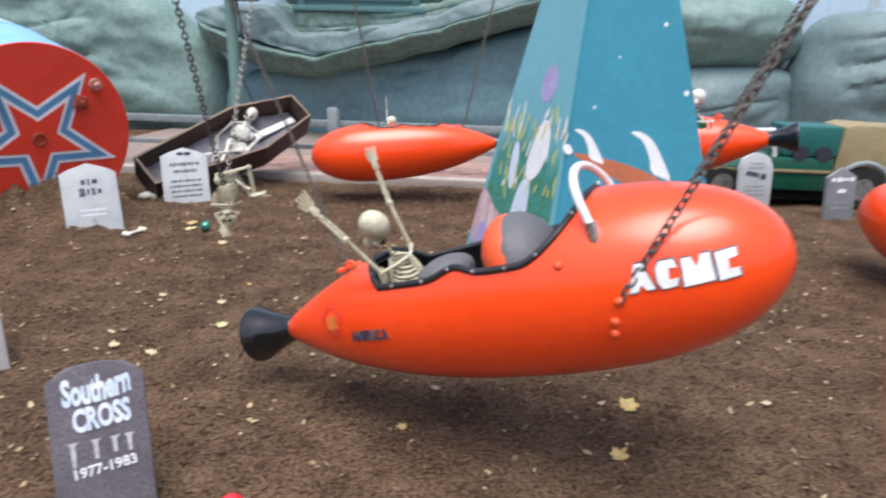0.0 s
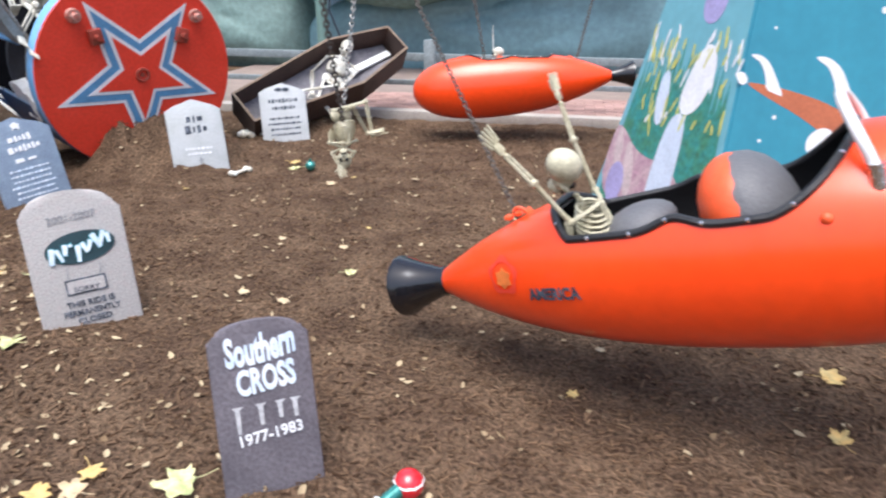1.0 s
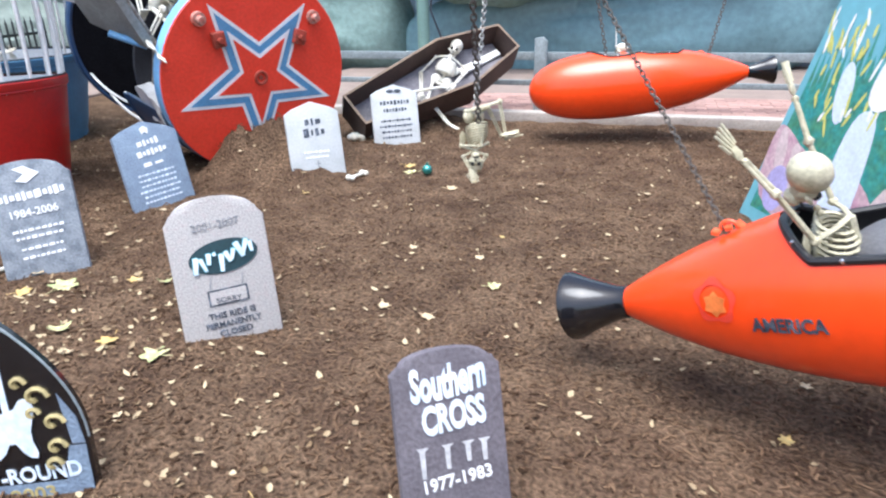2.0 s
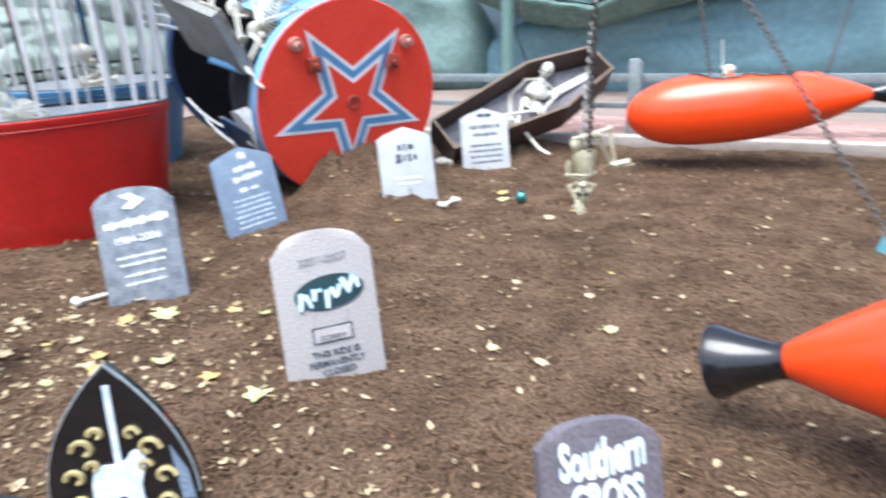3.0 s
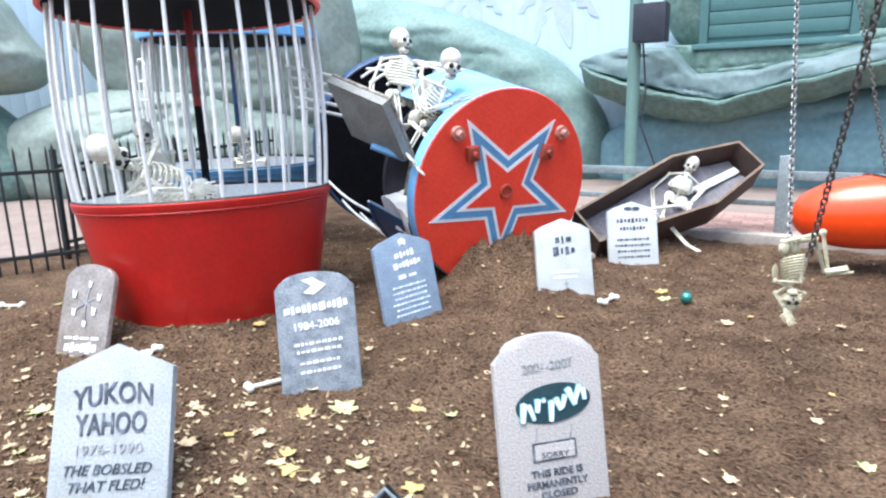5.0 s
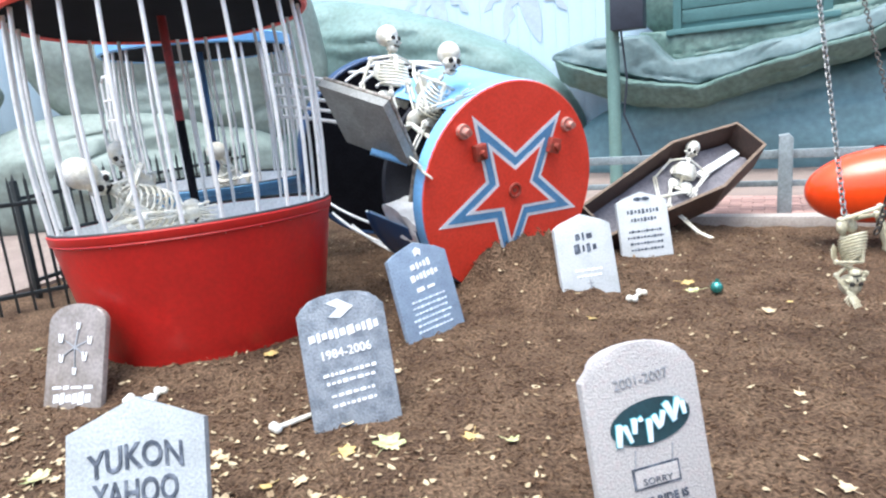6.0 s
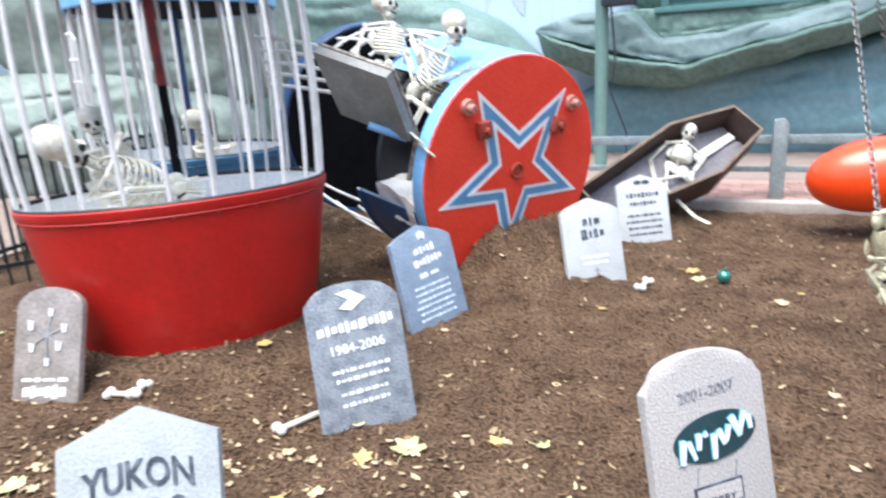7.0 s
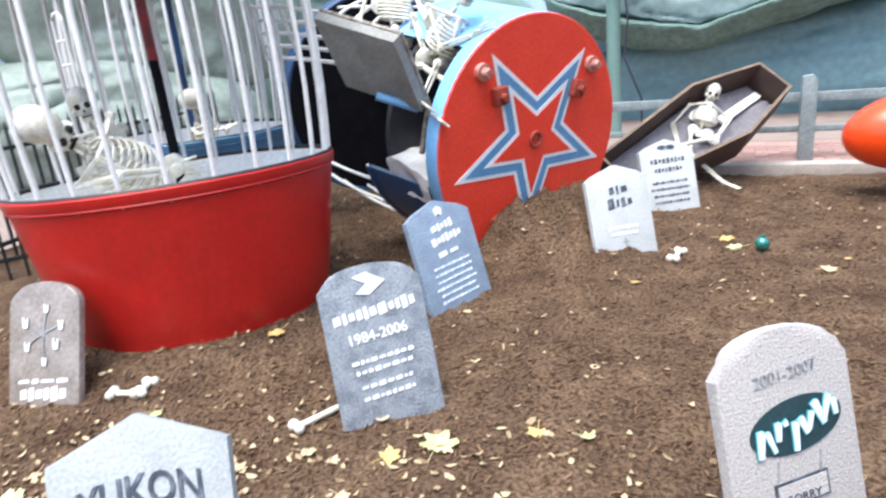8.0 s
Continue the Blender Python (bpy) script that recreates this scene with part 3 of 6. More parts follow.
def iron_fence(p, q, label):
    p, q = Vector((*p, 0)), Vector((*q, 0))
    ob = thing("iron_fence", Matrix.Translation(p) @ Matrix.Rotation(math.atan2(q.y - p.y, q.x - p.x), 4, "Z"), label, "fence")
    n = (q - p).length
    for i in range(int(n / 0.105) + 1):
        bm = bmesh.new()
        x = min(n, 0.105 * i)
        fat = 0.02 if i % 14 == 0 else 0.009
        box(bm, (2 * fat, 2 * fat, 0.94), pose(x, 0, 0.45), 0.002)
        tube(bm, (x, 0, 0.92), (x, 0, 0.97), fat, 0.002, 4)
        part("picket", bm, IRON, ob)
    for z in (0.13, 0.78):
        bm = bmesh.new()
        box(bm, (n, 0.028, 0.03), pose(n / 2, 0.004, z), 0.004)
        part("rail", bm, IRON, ob)


iron_fence((-7.9, 0.8), (-6.38, 3.25), "black iron picket fence at the edge of the mulch")
iron_fence((-6.9, 3.3), (-7.6, 6.6), "black iron picket fence behind the cages")

bm = bmesh.new()
box(bm, (3.4, 0.1, 0.14), pose(-1.7, -0.05, -0.07), 0.012)
solid("edging_timber", bm, IRON, pose(-2.3, 1.035, 0.1, 0, 0, 10.3), "dark low rail along the viewers' edge of the bed", "edging")


# ---------- teal column ----------
COLUMN_AT, COLUMN_TURN = (0.71, 3.58), 24


def column():
    m = pose(*COLUMN_AT, 0, 0, 0, COLUMN_TURN)
    ob = thing("ride_column", m, "teal tapered four-sided ride column with painted scenes", "column")
    w0, w1, top = 1.18, 0.13, 2.7
    bm = bmesh.new()
    lo = [bm.verts.new((sx * w0 / 2, sy * w0 / 2, -0.05)) for sx, sy in ((-1, -1), (1, -1), (1, 1), (-1, 1))]
    hi = [bm.verts.new((sx * w1 / 2, sy * w1 / 2, top)) for sx, sy in ((-1, -1), (1, -1), (1, 1), (-1, 1))]
    bm.faces.new(hi)
    for i in range(4):
        f = bm.faces.new((lo[i], lo[(i + 1) % 4], hi[(i + 1) % 4], hi[i]))
        # the left face is a paler teal than the other three
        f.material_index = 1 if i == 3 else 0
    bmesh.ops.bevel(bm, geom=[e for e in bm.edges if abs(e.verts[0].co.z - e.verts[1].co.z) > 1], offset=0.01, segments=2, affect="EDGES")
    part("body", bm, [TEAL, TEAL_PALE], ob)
    lean = math.atan2((w0 - w1) / 2, top + 0.05)
    front = pose(0, -w0 / 2, -0.05, 90 - math.degrees(lean)) @ pose(0, 0.05, 0)
    side = Matrix.Rotation(radians(-90), 4, "Z") @ front

    def paint(name, outline, skin, face, lift, label=""):
        bm = bmesh.new()
        plate(bm, outline, 0.0006, face @ pose(0, 0, 0.35 * lift))
        part(name, bm, skin, ob, label, smooth=False)

    def swoosh(x, z, k, flip=1):
        curve = ((0, 0.012), (0.07, 0.008), (0.14, -0.04), (0.185, -0.12), (0.25, -0.25), (0.2, -0.23), (0.12, -0.2), (0.115, -0.12), (0.075, -0.035), (0.03, -0.012))
        return rounded([(x + a * k * flip, z + q * k) for a, q in curve], 1)

    paint("painted_limb", rounded([(-0.4, 0.88), (-0.3, 0.865), (-0.14, 0.83), (0.05, 0.77), (0.18, 0.7), (0.28, 0.6), (0.34, 0.46), (0.2, 0.5), (0.08, 0.6), (-0.08, 0.71), (-0.26, 0.8)], 2), CORAL, front, 0.003, "orange-brown painted shape")
    paint("painted_fin", swoosh(-0.37, 0.985, 0.72), CHALK, front, 0.005)
    paint("painted_fin", swoosh(-0.04, 0.965, 1.05), CHALK, front, 0.005)
    paint("painted_fin", rounded([(-0.06, 0.62), (0.02, 0.67), (0.1, 0.64), (0.05, 0.56), (-0.05, 0.54)], 2), CHALK, front, 0.006)
    paint("painted_fin", rounded([(-0.44, 0.91), (-0.4, 0.925), (-0.37, 0.88), (-0.41, 0.86)], 1), CHALK, front, 0.006)
    paint("painted_drop", ellipse(-0.2, 1.86, 0.022, 0.05, turn=10), CHALK, front, 0.003)
    paint("painted_ring", ellipse(-0.06, 1.83, 0.085, 0.06, turn=20), CHALK, front, 0.003)
    paint("painted_spot", ellipse(-0.055, 1.84, 0.065, 0.045, turn=20), LILAC, front, 0.005)
    rnd = random.Random(4)
    for x, z, r in ((0.31, 1.17, 0.016), (0.18, 1.52, 0.012), (-0.1, 1.35, 0.006), (0.08, 0.9, 0.008), (0.09, 0.86, 0.007), (-0.23, 0.72, 0.01), (-0.3, 0.62, 0.008), (-0.22, 0.48, 0.014), (-0.33, 0.4, 0.009), (0.26, 1.7, 0.01), (-0.25, 1.1, 0.007)):
        paint("painted_bubble", ellipse(x, z, r, r, 10), CHALK, front, 0.003)
    tips = [(0.46 - 0.92 * k / 44, (0.98 if k % 2 else 0.8) + 0.14 * noise.noise((k * 0.9, 2, 0)) - 0.1 * abs(k - 22) / 22) for k in range(45)]
    tips = [(x * (1 - 0.2 * z), z) for x, z in tips]
    paint("painted_meadow", [(-0.5, 0.06), (0.5, 0.06)] + tips, MEADOW, side, 0.003, "green painted meadow")
    paint("painted_bank", rounded([(-0.52, 0.05), (0.42, 0.05), (0.3, 0.3), (0.1, 0.42), (-0.2, 0.4), (-0.42, 0.52), (-0.5, 0.5)], 2), PINK, side, 0.005, "pinkish painted bank")
    paint("painted_figure", rounded([(-0.02, 0.1), (0.18, 0.1), (0.16, 0.5), (0.12, 0.68), (0.0, 0.66), (-0.04, 0.4)], 2), PALE_FIGURE, side, 0.007, "pale blue plain painted shape")
    paint("painted_figure", rounded([(0.02, 0.72), (0.1, 0.66), (0.2, 0.72), (0.25, 0.88), (0.2, 1.0), (0.12, 1.02), (0.06, 0.92)], 2), CHALK, side, 0.009)
    paint("painted_figure", ellipse(-0.12, 0.72, 0.05, 0.14, turn=8), PALE_FIGURE, side, 0.008)
    for x, z, a, q, t in ((-0.25, 0.3, 0.05, 0.16, 20), (0.3, 0.25, 0.05, 0.17, -14), (-0.4, 0.38, 0.04, 0.13, 12), (0.36, 0.12, 0.06, 0.09, 0)):
        paint("painted_stem", ellipse(x, z, a, q, 14, t), PALE_PINK, side, 0.0075)
    paint("painted_spot", ellipse(0.08, 1.2, 0.085, 0.1), LILAC, side, 0.005)
    paint("painted_spot", ellipse(-0.35, 0.2, 0.09, 0.12), LILAC, side, 0.008)
    for i in range(80):
        x, z = rnd.uniform(-0.4, 0.4), rnd.choice((rnd.uniform(0.55, 1.0), rnd.uniform(0.9, 1.05)))
        paint("painted_dab", ellipse(x, z, 0.008, rnd.uniform(0.025, 0.06), 8, rnd.uniform(-25, 25)), YELLOW if i % 3 else CHALK, side, 0.005 + 0.0001 * i)


column()


# ---------- rocket cars ----------
LENGTH, RADIUS = 1.765, 0.278


def girth(s):
    """Radius of the hull at the share s of its length: a blunt nose, a long tapering tail."""
    if s > 0.59:
        return RADIUS * max(0.0, 1 - ((s - 0.59) / 0.41) ** 2.9) ** 0.5 + 0.002
    t = (0.59 - s) / 0.59
    return RADIUS * (1 - 0.5 * t ** 1.75 - 0.33 * t ** 3.2)


def sill(s):
    """Height of the cockpit's edge above the axis."""
    z = 0.49 + 0.09 * math.exp(-((s - 0.487) / 0.034) ** 2)
    z += 16 * max(0, s - 0.607) ** 1.6 + 9 * max(0, 0.318 - s) ** 1.1
    return RADIUS * z


def hull(bm, shrink=0.0, n=112, around=96, mi=0):
    rows = []
    for i in range(n + 1):
        s = 1 - (1 - i / n) ** 1.5
        r = max(0.003, girth(s) - shrink)
        rows.append([bm.verts.new((s * LENGTH, r * math.sin(2 * math.pi * k / around), r * math.cos(2 * math.pi * k / around))) for k in range(around)])
    for a, b in zip(rows, rows[1:]):
        for k in range(around):
            f = bm.faces.new((a[k], b[k], b[(k + 1) % around], a[(k + 1) % around]))
            f.material_index = mi
    bm.faces.new(rows[0])
    bm.faces.new(rows[-1][::-1])
    gone = [f for f in bm.faces if 0.24 < f.calc_center_median().x / LENGTH < 0.79 and f.calc_center_median().z > sill(f.calc_center_median().x / LENGTH)]
    bmesh.ops.delete(bm, geom=gone, context="FACES")
    for v in bm.verts:
        if v.is_boundary:
            s, r = v.co.x / LENGTH, math.hypot(v.co.y, v.co.z)
            z = min(sill(s), r * 0.999)
            v.co.z, v.co.y = z, math.copysign(math.sqrt(max(0, r * r - z * z)), v.co.y)


def wrapped(bm, x, z, turn=0.0, lift=0.004):
    """Lays flat lettering onto the hull's near side."""
    moved(bm, pose(0, 0, 0, 0, 0, turn))
    for v in bm.verts:
        px_, pz_, h = x + v.co.x, z + v.co.y, v.co.z
        r = girth(px_ / LENGTH) + lift + h
        v.co = (px_, -math.sqrt(max(1e-4, r * r - pz_ * pz_)), pz_)
    return bm


def rocket(m, label):
    ob = thing("rocket_car", m, label, "ride car", "rocket cars hanging round the column")
    bm = bmesh.new()
    hull(bm)
    body = part("hull", bm, ORANGE, ob)
    bm = bmesh.new()
    hull(bm, 0.012, 80, 64)
    bmesh.ops.reverse_faces(bm, faces=bm.faces)
    part("lining", bm, LINING, ob, "dark cockpit lining")
    edge = []
    ss = [0.25 + 0.5 * i / 110 for i in range(111)]
    side = [(s, girth(s), sill(s)) for s in ss if sill(s) < girth(s) * 0.985]
    for sign in (-1, 1):
        run = [(s * LENGTH, sign * math.sqrt(r * r - z * z), z + 0.003) for s, r, z in side]
        edge += run if sign < 0 else run[::-1]
    bm = bmesh.new()
    pipe(bm, edge, 0.011, 8, closed=True)
    trim = part("edging", bm, RUBBER, ob, "black rubber edging")
    for i in (4, 17, 32, 44, 55, 68, 80, len(side) - 5):
        s, r, z = side[min(i, len(side) - 2)]
        for sign in (-1, 1):
            bm = bmesh.new()
            ball(bm, (s * LENGTH, sign * (math.sqrt(r * r - z * z) + 0.008), z + 0.004), 0.0075, sub=1)
            part("stud", bm, CHROME, trim)
    for x, tall, wide in ((0.93, 0.175, 0.17), (0.62, 0.075, 0.12)):
        seat = thing_part("seat", ob)
        lean_back = Matrix.Rotation(radians(-14), 3, "Y")
        if tall > 0.1:
            bm = bmesh.new()
            ball(bm, (x + 0.066, 0, RADIUS * 0.38 - 0.006), (0.112, wide, tall - 0.012), lean_back, 3)
            part("shell", bm, ORANGE_SEAT, seat, "orange shell")
        bm = bmesh.new()
        ball(bm, (x + 0.085, 0, RADIUS * 0.38 - 0.008), (0.115, wide, tall - 0.01), lean_back, 3)
        part("cushion", bm, VINYL, seat, "grey vinyl cushion")
    xh = 1.295
    arch = []
    for i in range(17):
        a = math.pi * i / 16
        arch.append((xh - 0.05 * math.sin(a), -0.205 * math.cos(a), 0.185 + 0.165 * math.sin(a) ** 0.75))
    bm = bmesh.new()
    pipe(bm, arch, 0.0125, 10)
    grip = part("handle", bm, WHITE, ob, "white grab handle")
    for p in (arch[0], arch[-1]):
        bm = bmesh.new()
        tube(bm, (p[0], p[1], p[2] - 0.035), (p[0], p[1], p[2] + 0.03), 0.019, n=10)
        part("mount", bm, CHROME, grip)
    bm = bmesh.new()
    r0 = girth(0) + 0.004
    prof = [(r0 * 0.7, 0.01), (r0, -0.004), (r0 * 1.04, -0.03), (0.085, -0.125), (0.112, -0.18), (0.114, -0.198), (0.104, -0.2), (0.075, -0.13), (0.03, -0.06), (0.001, -0.05)]
    lathe(bm, prof, 40)
    moved(bm, Matrix.Rotation(radians(90), 4, "Y"))
    part("nozzle", bm, BLACK_GLOSS, ob, "black flared exhaust nozzle")
    bm = bmesh.new()
    for k in range(3):
        box(bm, (0.02, 0.035, 0.012), pose(0.31 + 0.028 * k, 0.02 * (k - 1), girth(0.19) + 0.012 + 0.006 * (k % 2), 12 * k, 20 - 25 * k, 15 * k), 0.003)
    pipe(bm, [(0.34 + 0.022 * math.cos(a), 0, girth(0.19) + 0.012 + 0.022 * math.sin(a)) for a in np.linspace(0, math.pi, 8)], 0.006, 6)
    part("chain_bracket", bm, ORANGE_SEAT, body, "crumpled orange chain bracket")
    bm = lettering("AMERICA", 0.05, 0.175, bold=0.0015)
    part("lettering", wrapped(bm, 0.49, -0.006, 1), INK, body, "small black AMERICA lettering")
    ring = bmesh.new()
    inner, outer = [], []
    for k in range(40):
        a, r = 2 * math.pi * k / 40, 0.056 + 0.006 * math.sin(5 * 2 * math.pi * k / 40)
        inner.append(ring.verts.new((0.042 * math.cos(a), 0.042 * math.sin(a), 0)))
        outer.append(ring.verts.new((r * math.cos(a), r * math.sin(a), 0)))
    for k in range(40):
        ring.faces.new((inner[k], outer[k], outer[(k + 1) % 40], inner[(k + 1) % 40]))
    part("badge", wrapped(ring, 0.315, 0.047), DISC_RED, body, "worn red ring badge", smooth=False)
    spot = bmesh.new()
    plate(spot, [(0.034 * (1 if k % 2 else 0.72) * math.cos(math.pi * k / 6), 0.034 * (1 if k % 2 else 0.72) * math.sin(math.pi * k / 6)) for k in range(12)], 0.001)
    part("badge", wrapped(spot, 0.315, 0.04), YELLOW_WORN, body, "worn orange spot badge", smooth=False)
    for sign in (-1,):
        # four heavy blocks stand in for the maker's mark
        for dx, w, kind in ((-0.1, 0.066, "wedge"), (-0.034, 0.052, "ring"), (0.038, 0.075, "bar"), (0.108, 0.05, "comb")):
            for grow, skin, lift in ((0.004, INK, 0.003), (0.0, WHITE, 0.006)):
                h = 0.036 + grow
                w2 = w / 2 + grow
                shape = {"wedge": [(-w2, -h), (-w2 * 0.35, -h), (0, -h * 0.5), (w2 * 0.35, -h), (w2, -h), (w2 * 0.3, h), (-w2 * 0.3, h)], "ring": [(w2, -h * 0.4), (w2 * 0.75, -h * 0.95), (-w2 * 0.6, -h), (-w2, -h * 0.5), (-w2, h * 0.5), (-w2 * 0.6, h), (w2 * 0.75, h * 0.95), (w2, h * 0.35), (w2 * 0.2, h * 0.4), (w2 * 0.1, -h * 0.4)], "bar": [(-w2, -h), (w2, -h), (w2 * 0.9, h), (w2 * 0.3, h), (0, h * 0.2), (-w2 * 0.3, h), (-w2 * 0.9, h)], "comb": [(-w2, -h), (w2, -h), (w2, -h * 0.4), (w2 * 0.1, -h * 0.35), (w2 * 0.1, h * 0.35), (w2, h * 0.4), (w2, h), (-w2, h)]}[kind]
                bm = bmesh.new()
                fine = []
                for i, p in enumerate(shape):
                    q = shape[(i + 1) % len(shape)]
                    fine += [(p[0] + (q[0] - p[0]) * k / 4, p[1] + (q[1] - p[1]) * k / 4) for k in range(4)]
                plate(bm, fine, 0.001)
                part("mark", wrapped(moved(bm, pose(dx, -0.08 * dx, 0)), 1.5, 0.045, 0, lift), skin, body, "white block mark with black outline", smooth=False)
    for s, z in ((0.756, 0.0), (0.742, -0.055), (0.736, -0.09), (0.675, 0.12)):
        bm = bmesh.new()
        r = girth(s)
        y = -math.sqrt(r * r - z * z)
        ball(bm, (s * LENGTH, y, z), (0.014, 0.012, 0.014), sub=2)
        part("bolt", bm, ORANGE_SEAT, body)
    return ob


def thing_part(name, parent):
    ob = new(name)
    ob.parent = parent
    ob.empty_display_size = 0.05
    return ob


def axis_pose(tail, nose, roll=0):
    x = (Vector(nose) - Vector(tail)).normalized()
    y = Vector((0, 0, 1)).cross(x).normalized()
    r = Matrix((x, y, x.cross(y))).transposed().to_4x4()
    return Matrix.Translation(tail) @ r @ Matrix.Rotation(radians(roll), 4, "X")


YELLOW_WORN = material("worn_yellow_orange_paint", (0.8, 0.2, 0.04), 0.5, var=0.2)
R1 = axis_pose((-0.59, 2.021, 0.278), (0.924, 1.496, 0.844))
R2 = axis_pose((0.104, 5.64, 0.535), (-1.481, 5.381, 0.389), 30) @ Matrix.Scale(0.93, 4)
R3 = axis_pose((2.16, 4.85, 0.75), (0.54, 5.3, 0.5))
R4 = axis_pose((3.0, 2.5, 0.3), (2.68, 4.1, 0.41))
first_rocket = rocket(R1, "glossy orange rocket ride car hanging from chains")
for m in (R2, R3, R4):
    twin = copy_thing(first_rocket, m)
    if m is R2:
        for o in [c for c in twin.children if c.name.startswith("handle")]:
            for q in (*o.children, o):
                bpy.data.objects.remove(q)


# ---------- chains ----------
def chain(p, q, size, skin, label):
    """Interlocking links from p up to q."""
    p, q = Vector(p), Vector(q)
    ob = thing("chain", Matrix.Translation(p) @ frame_of(q - p).to_4x4(), label, "chain", "ride chains")
    link = bmesh.new()
    a, r = size * 0.5, size * 0.3
    pts = [(r * math.cos(t), 0, (a - r) + r * math.sin(t)) for t in np.linspace(0, math.pi, 6)] + [(r * math.cos(t), 0, -(a - r) + r * math.sin(t)) for t in np.linspace(math.pi, 2 * math.pi, 6)]
    pipe(link, pts, size * 0.11, 5, closed=True)
    me = mesh_of("link", link, skin)
    step = size * 0.76
    for i in range(int((q - p).length / step)):
        o = new("link", me)
        o.parent = ob
        o.matrix_basis = pose(0, 0, step * (i + 0.5), 0, 4 * math.sin(i * 1.7), 90 * (i % 2) + 20)


chain(R1 @ Vector((1.334, -0.272, 0.0)), (1.44, 1.49, 2.6), 0.034, RUSTY, "dark rusty chain holding a rocket car")
chain(R1 @ Vector((1.334, 0.272, 0.0)), (1.75, 2.3, 2.6), 0.032, RUSTY, "dark rusty chain holding a rocket car")
chain(R1 @ Vector((0.34, -0.01, 0.165)), (-1.5, 3.1, 2.25), 0.022, RUSTY, "thin dark steel chain holding a rocket car")
chain((-1.375, 3.2, 0.58), (-1.17, 2.12, 2.3), 0.038, RUSTY, "heavy dark chain hanging to the mulch bed")
chain((-1.455, 3.43, 0.56), (-1.6, 4.75, 2.3), 0.034, STEEL, "thin grey chain hanging over the mulch bed")
chain(R2 @ Vector((1.1, 0, 0.26)), (-1.4, 5.9, 2.6), 0.04, RUSTY, "dark chain holding a rocket car")
chain(R2 @ Vector((0.3, 0, 0.13)), (0.2, 6.1, 2.6), 0.034, RUSTY, "dark chain holding a rocket car")
chain(R3 @ Vector((0.3, 0, 0.12)), (2.75, 5.2, 2.6), 0.05, RUSTY, "dark chain holding a rocket car")


# ---------- cage cars ----------
def star(r_out, r_in, turn):
    return [((r_out if k % 2 == 0 else r_in) * math.cos(radians(turn + 36 * k)), (r_out if k % 2 == 0 else r_in) * math.sin(radians(turn + 36 * k))) for k in range(10)]


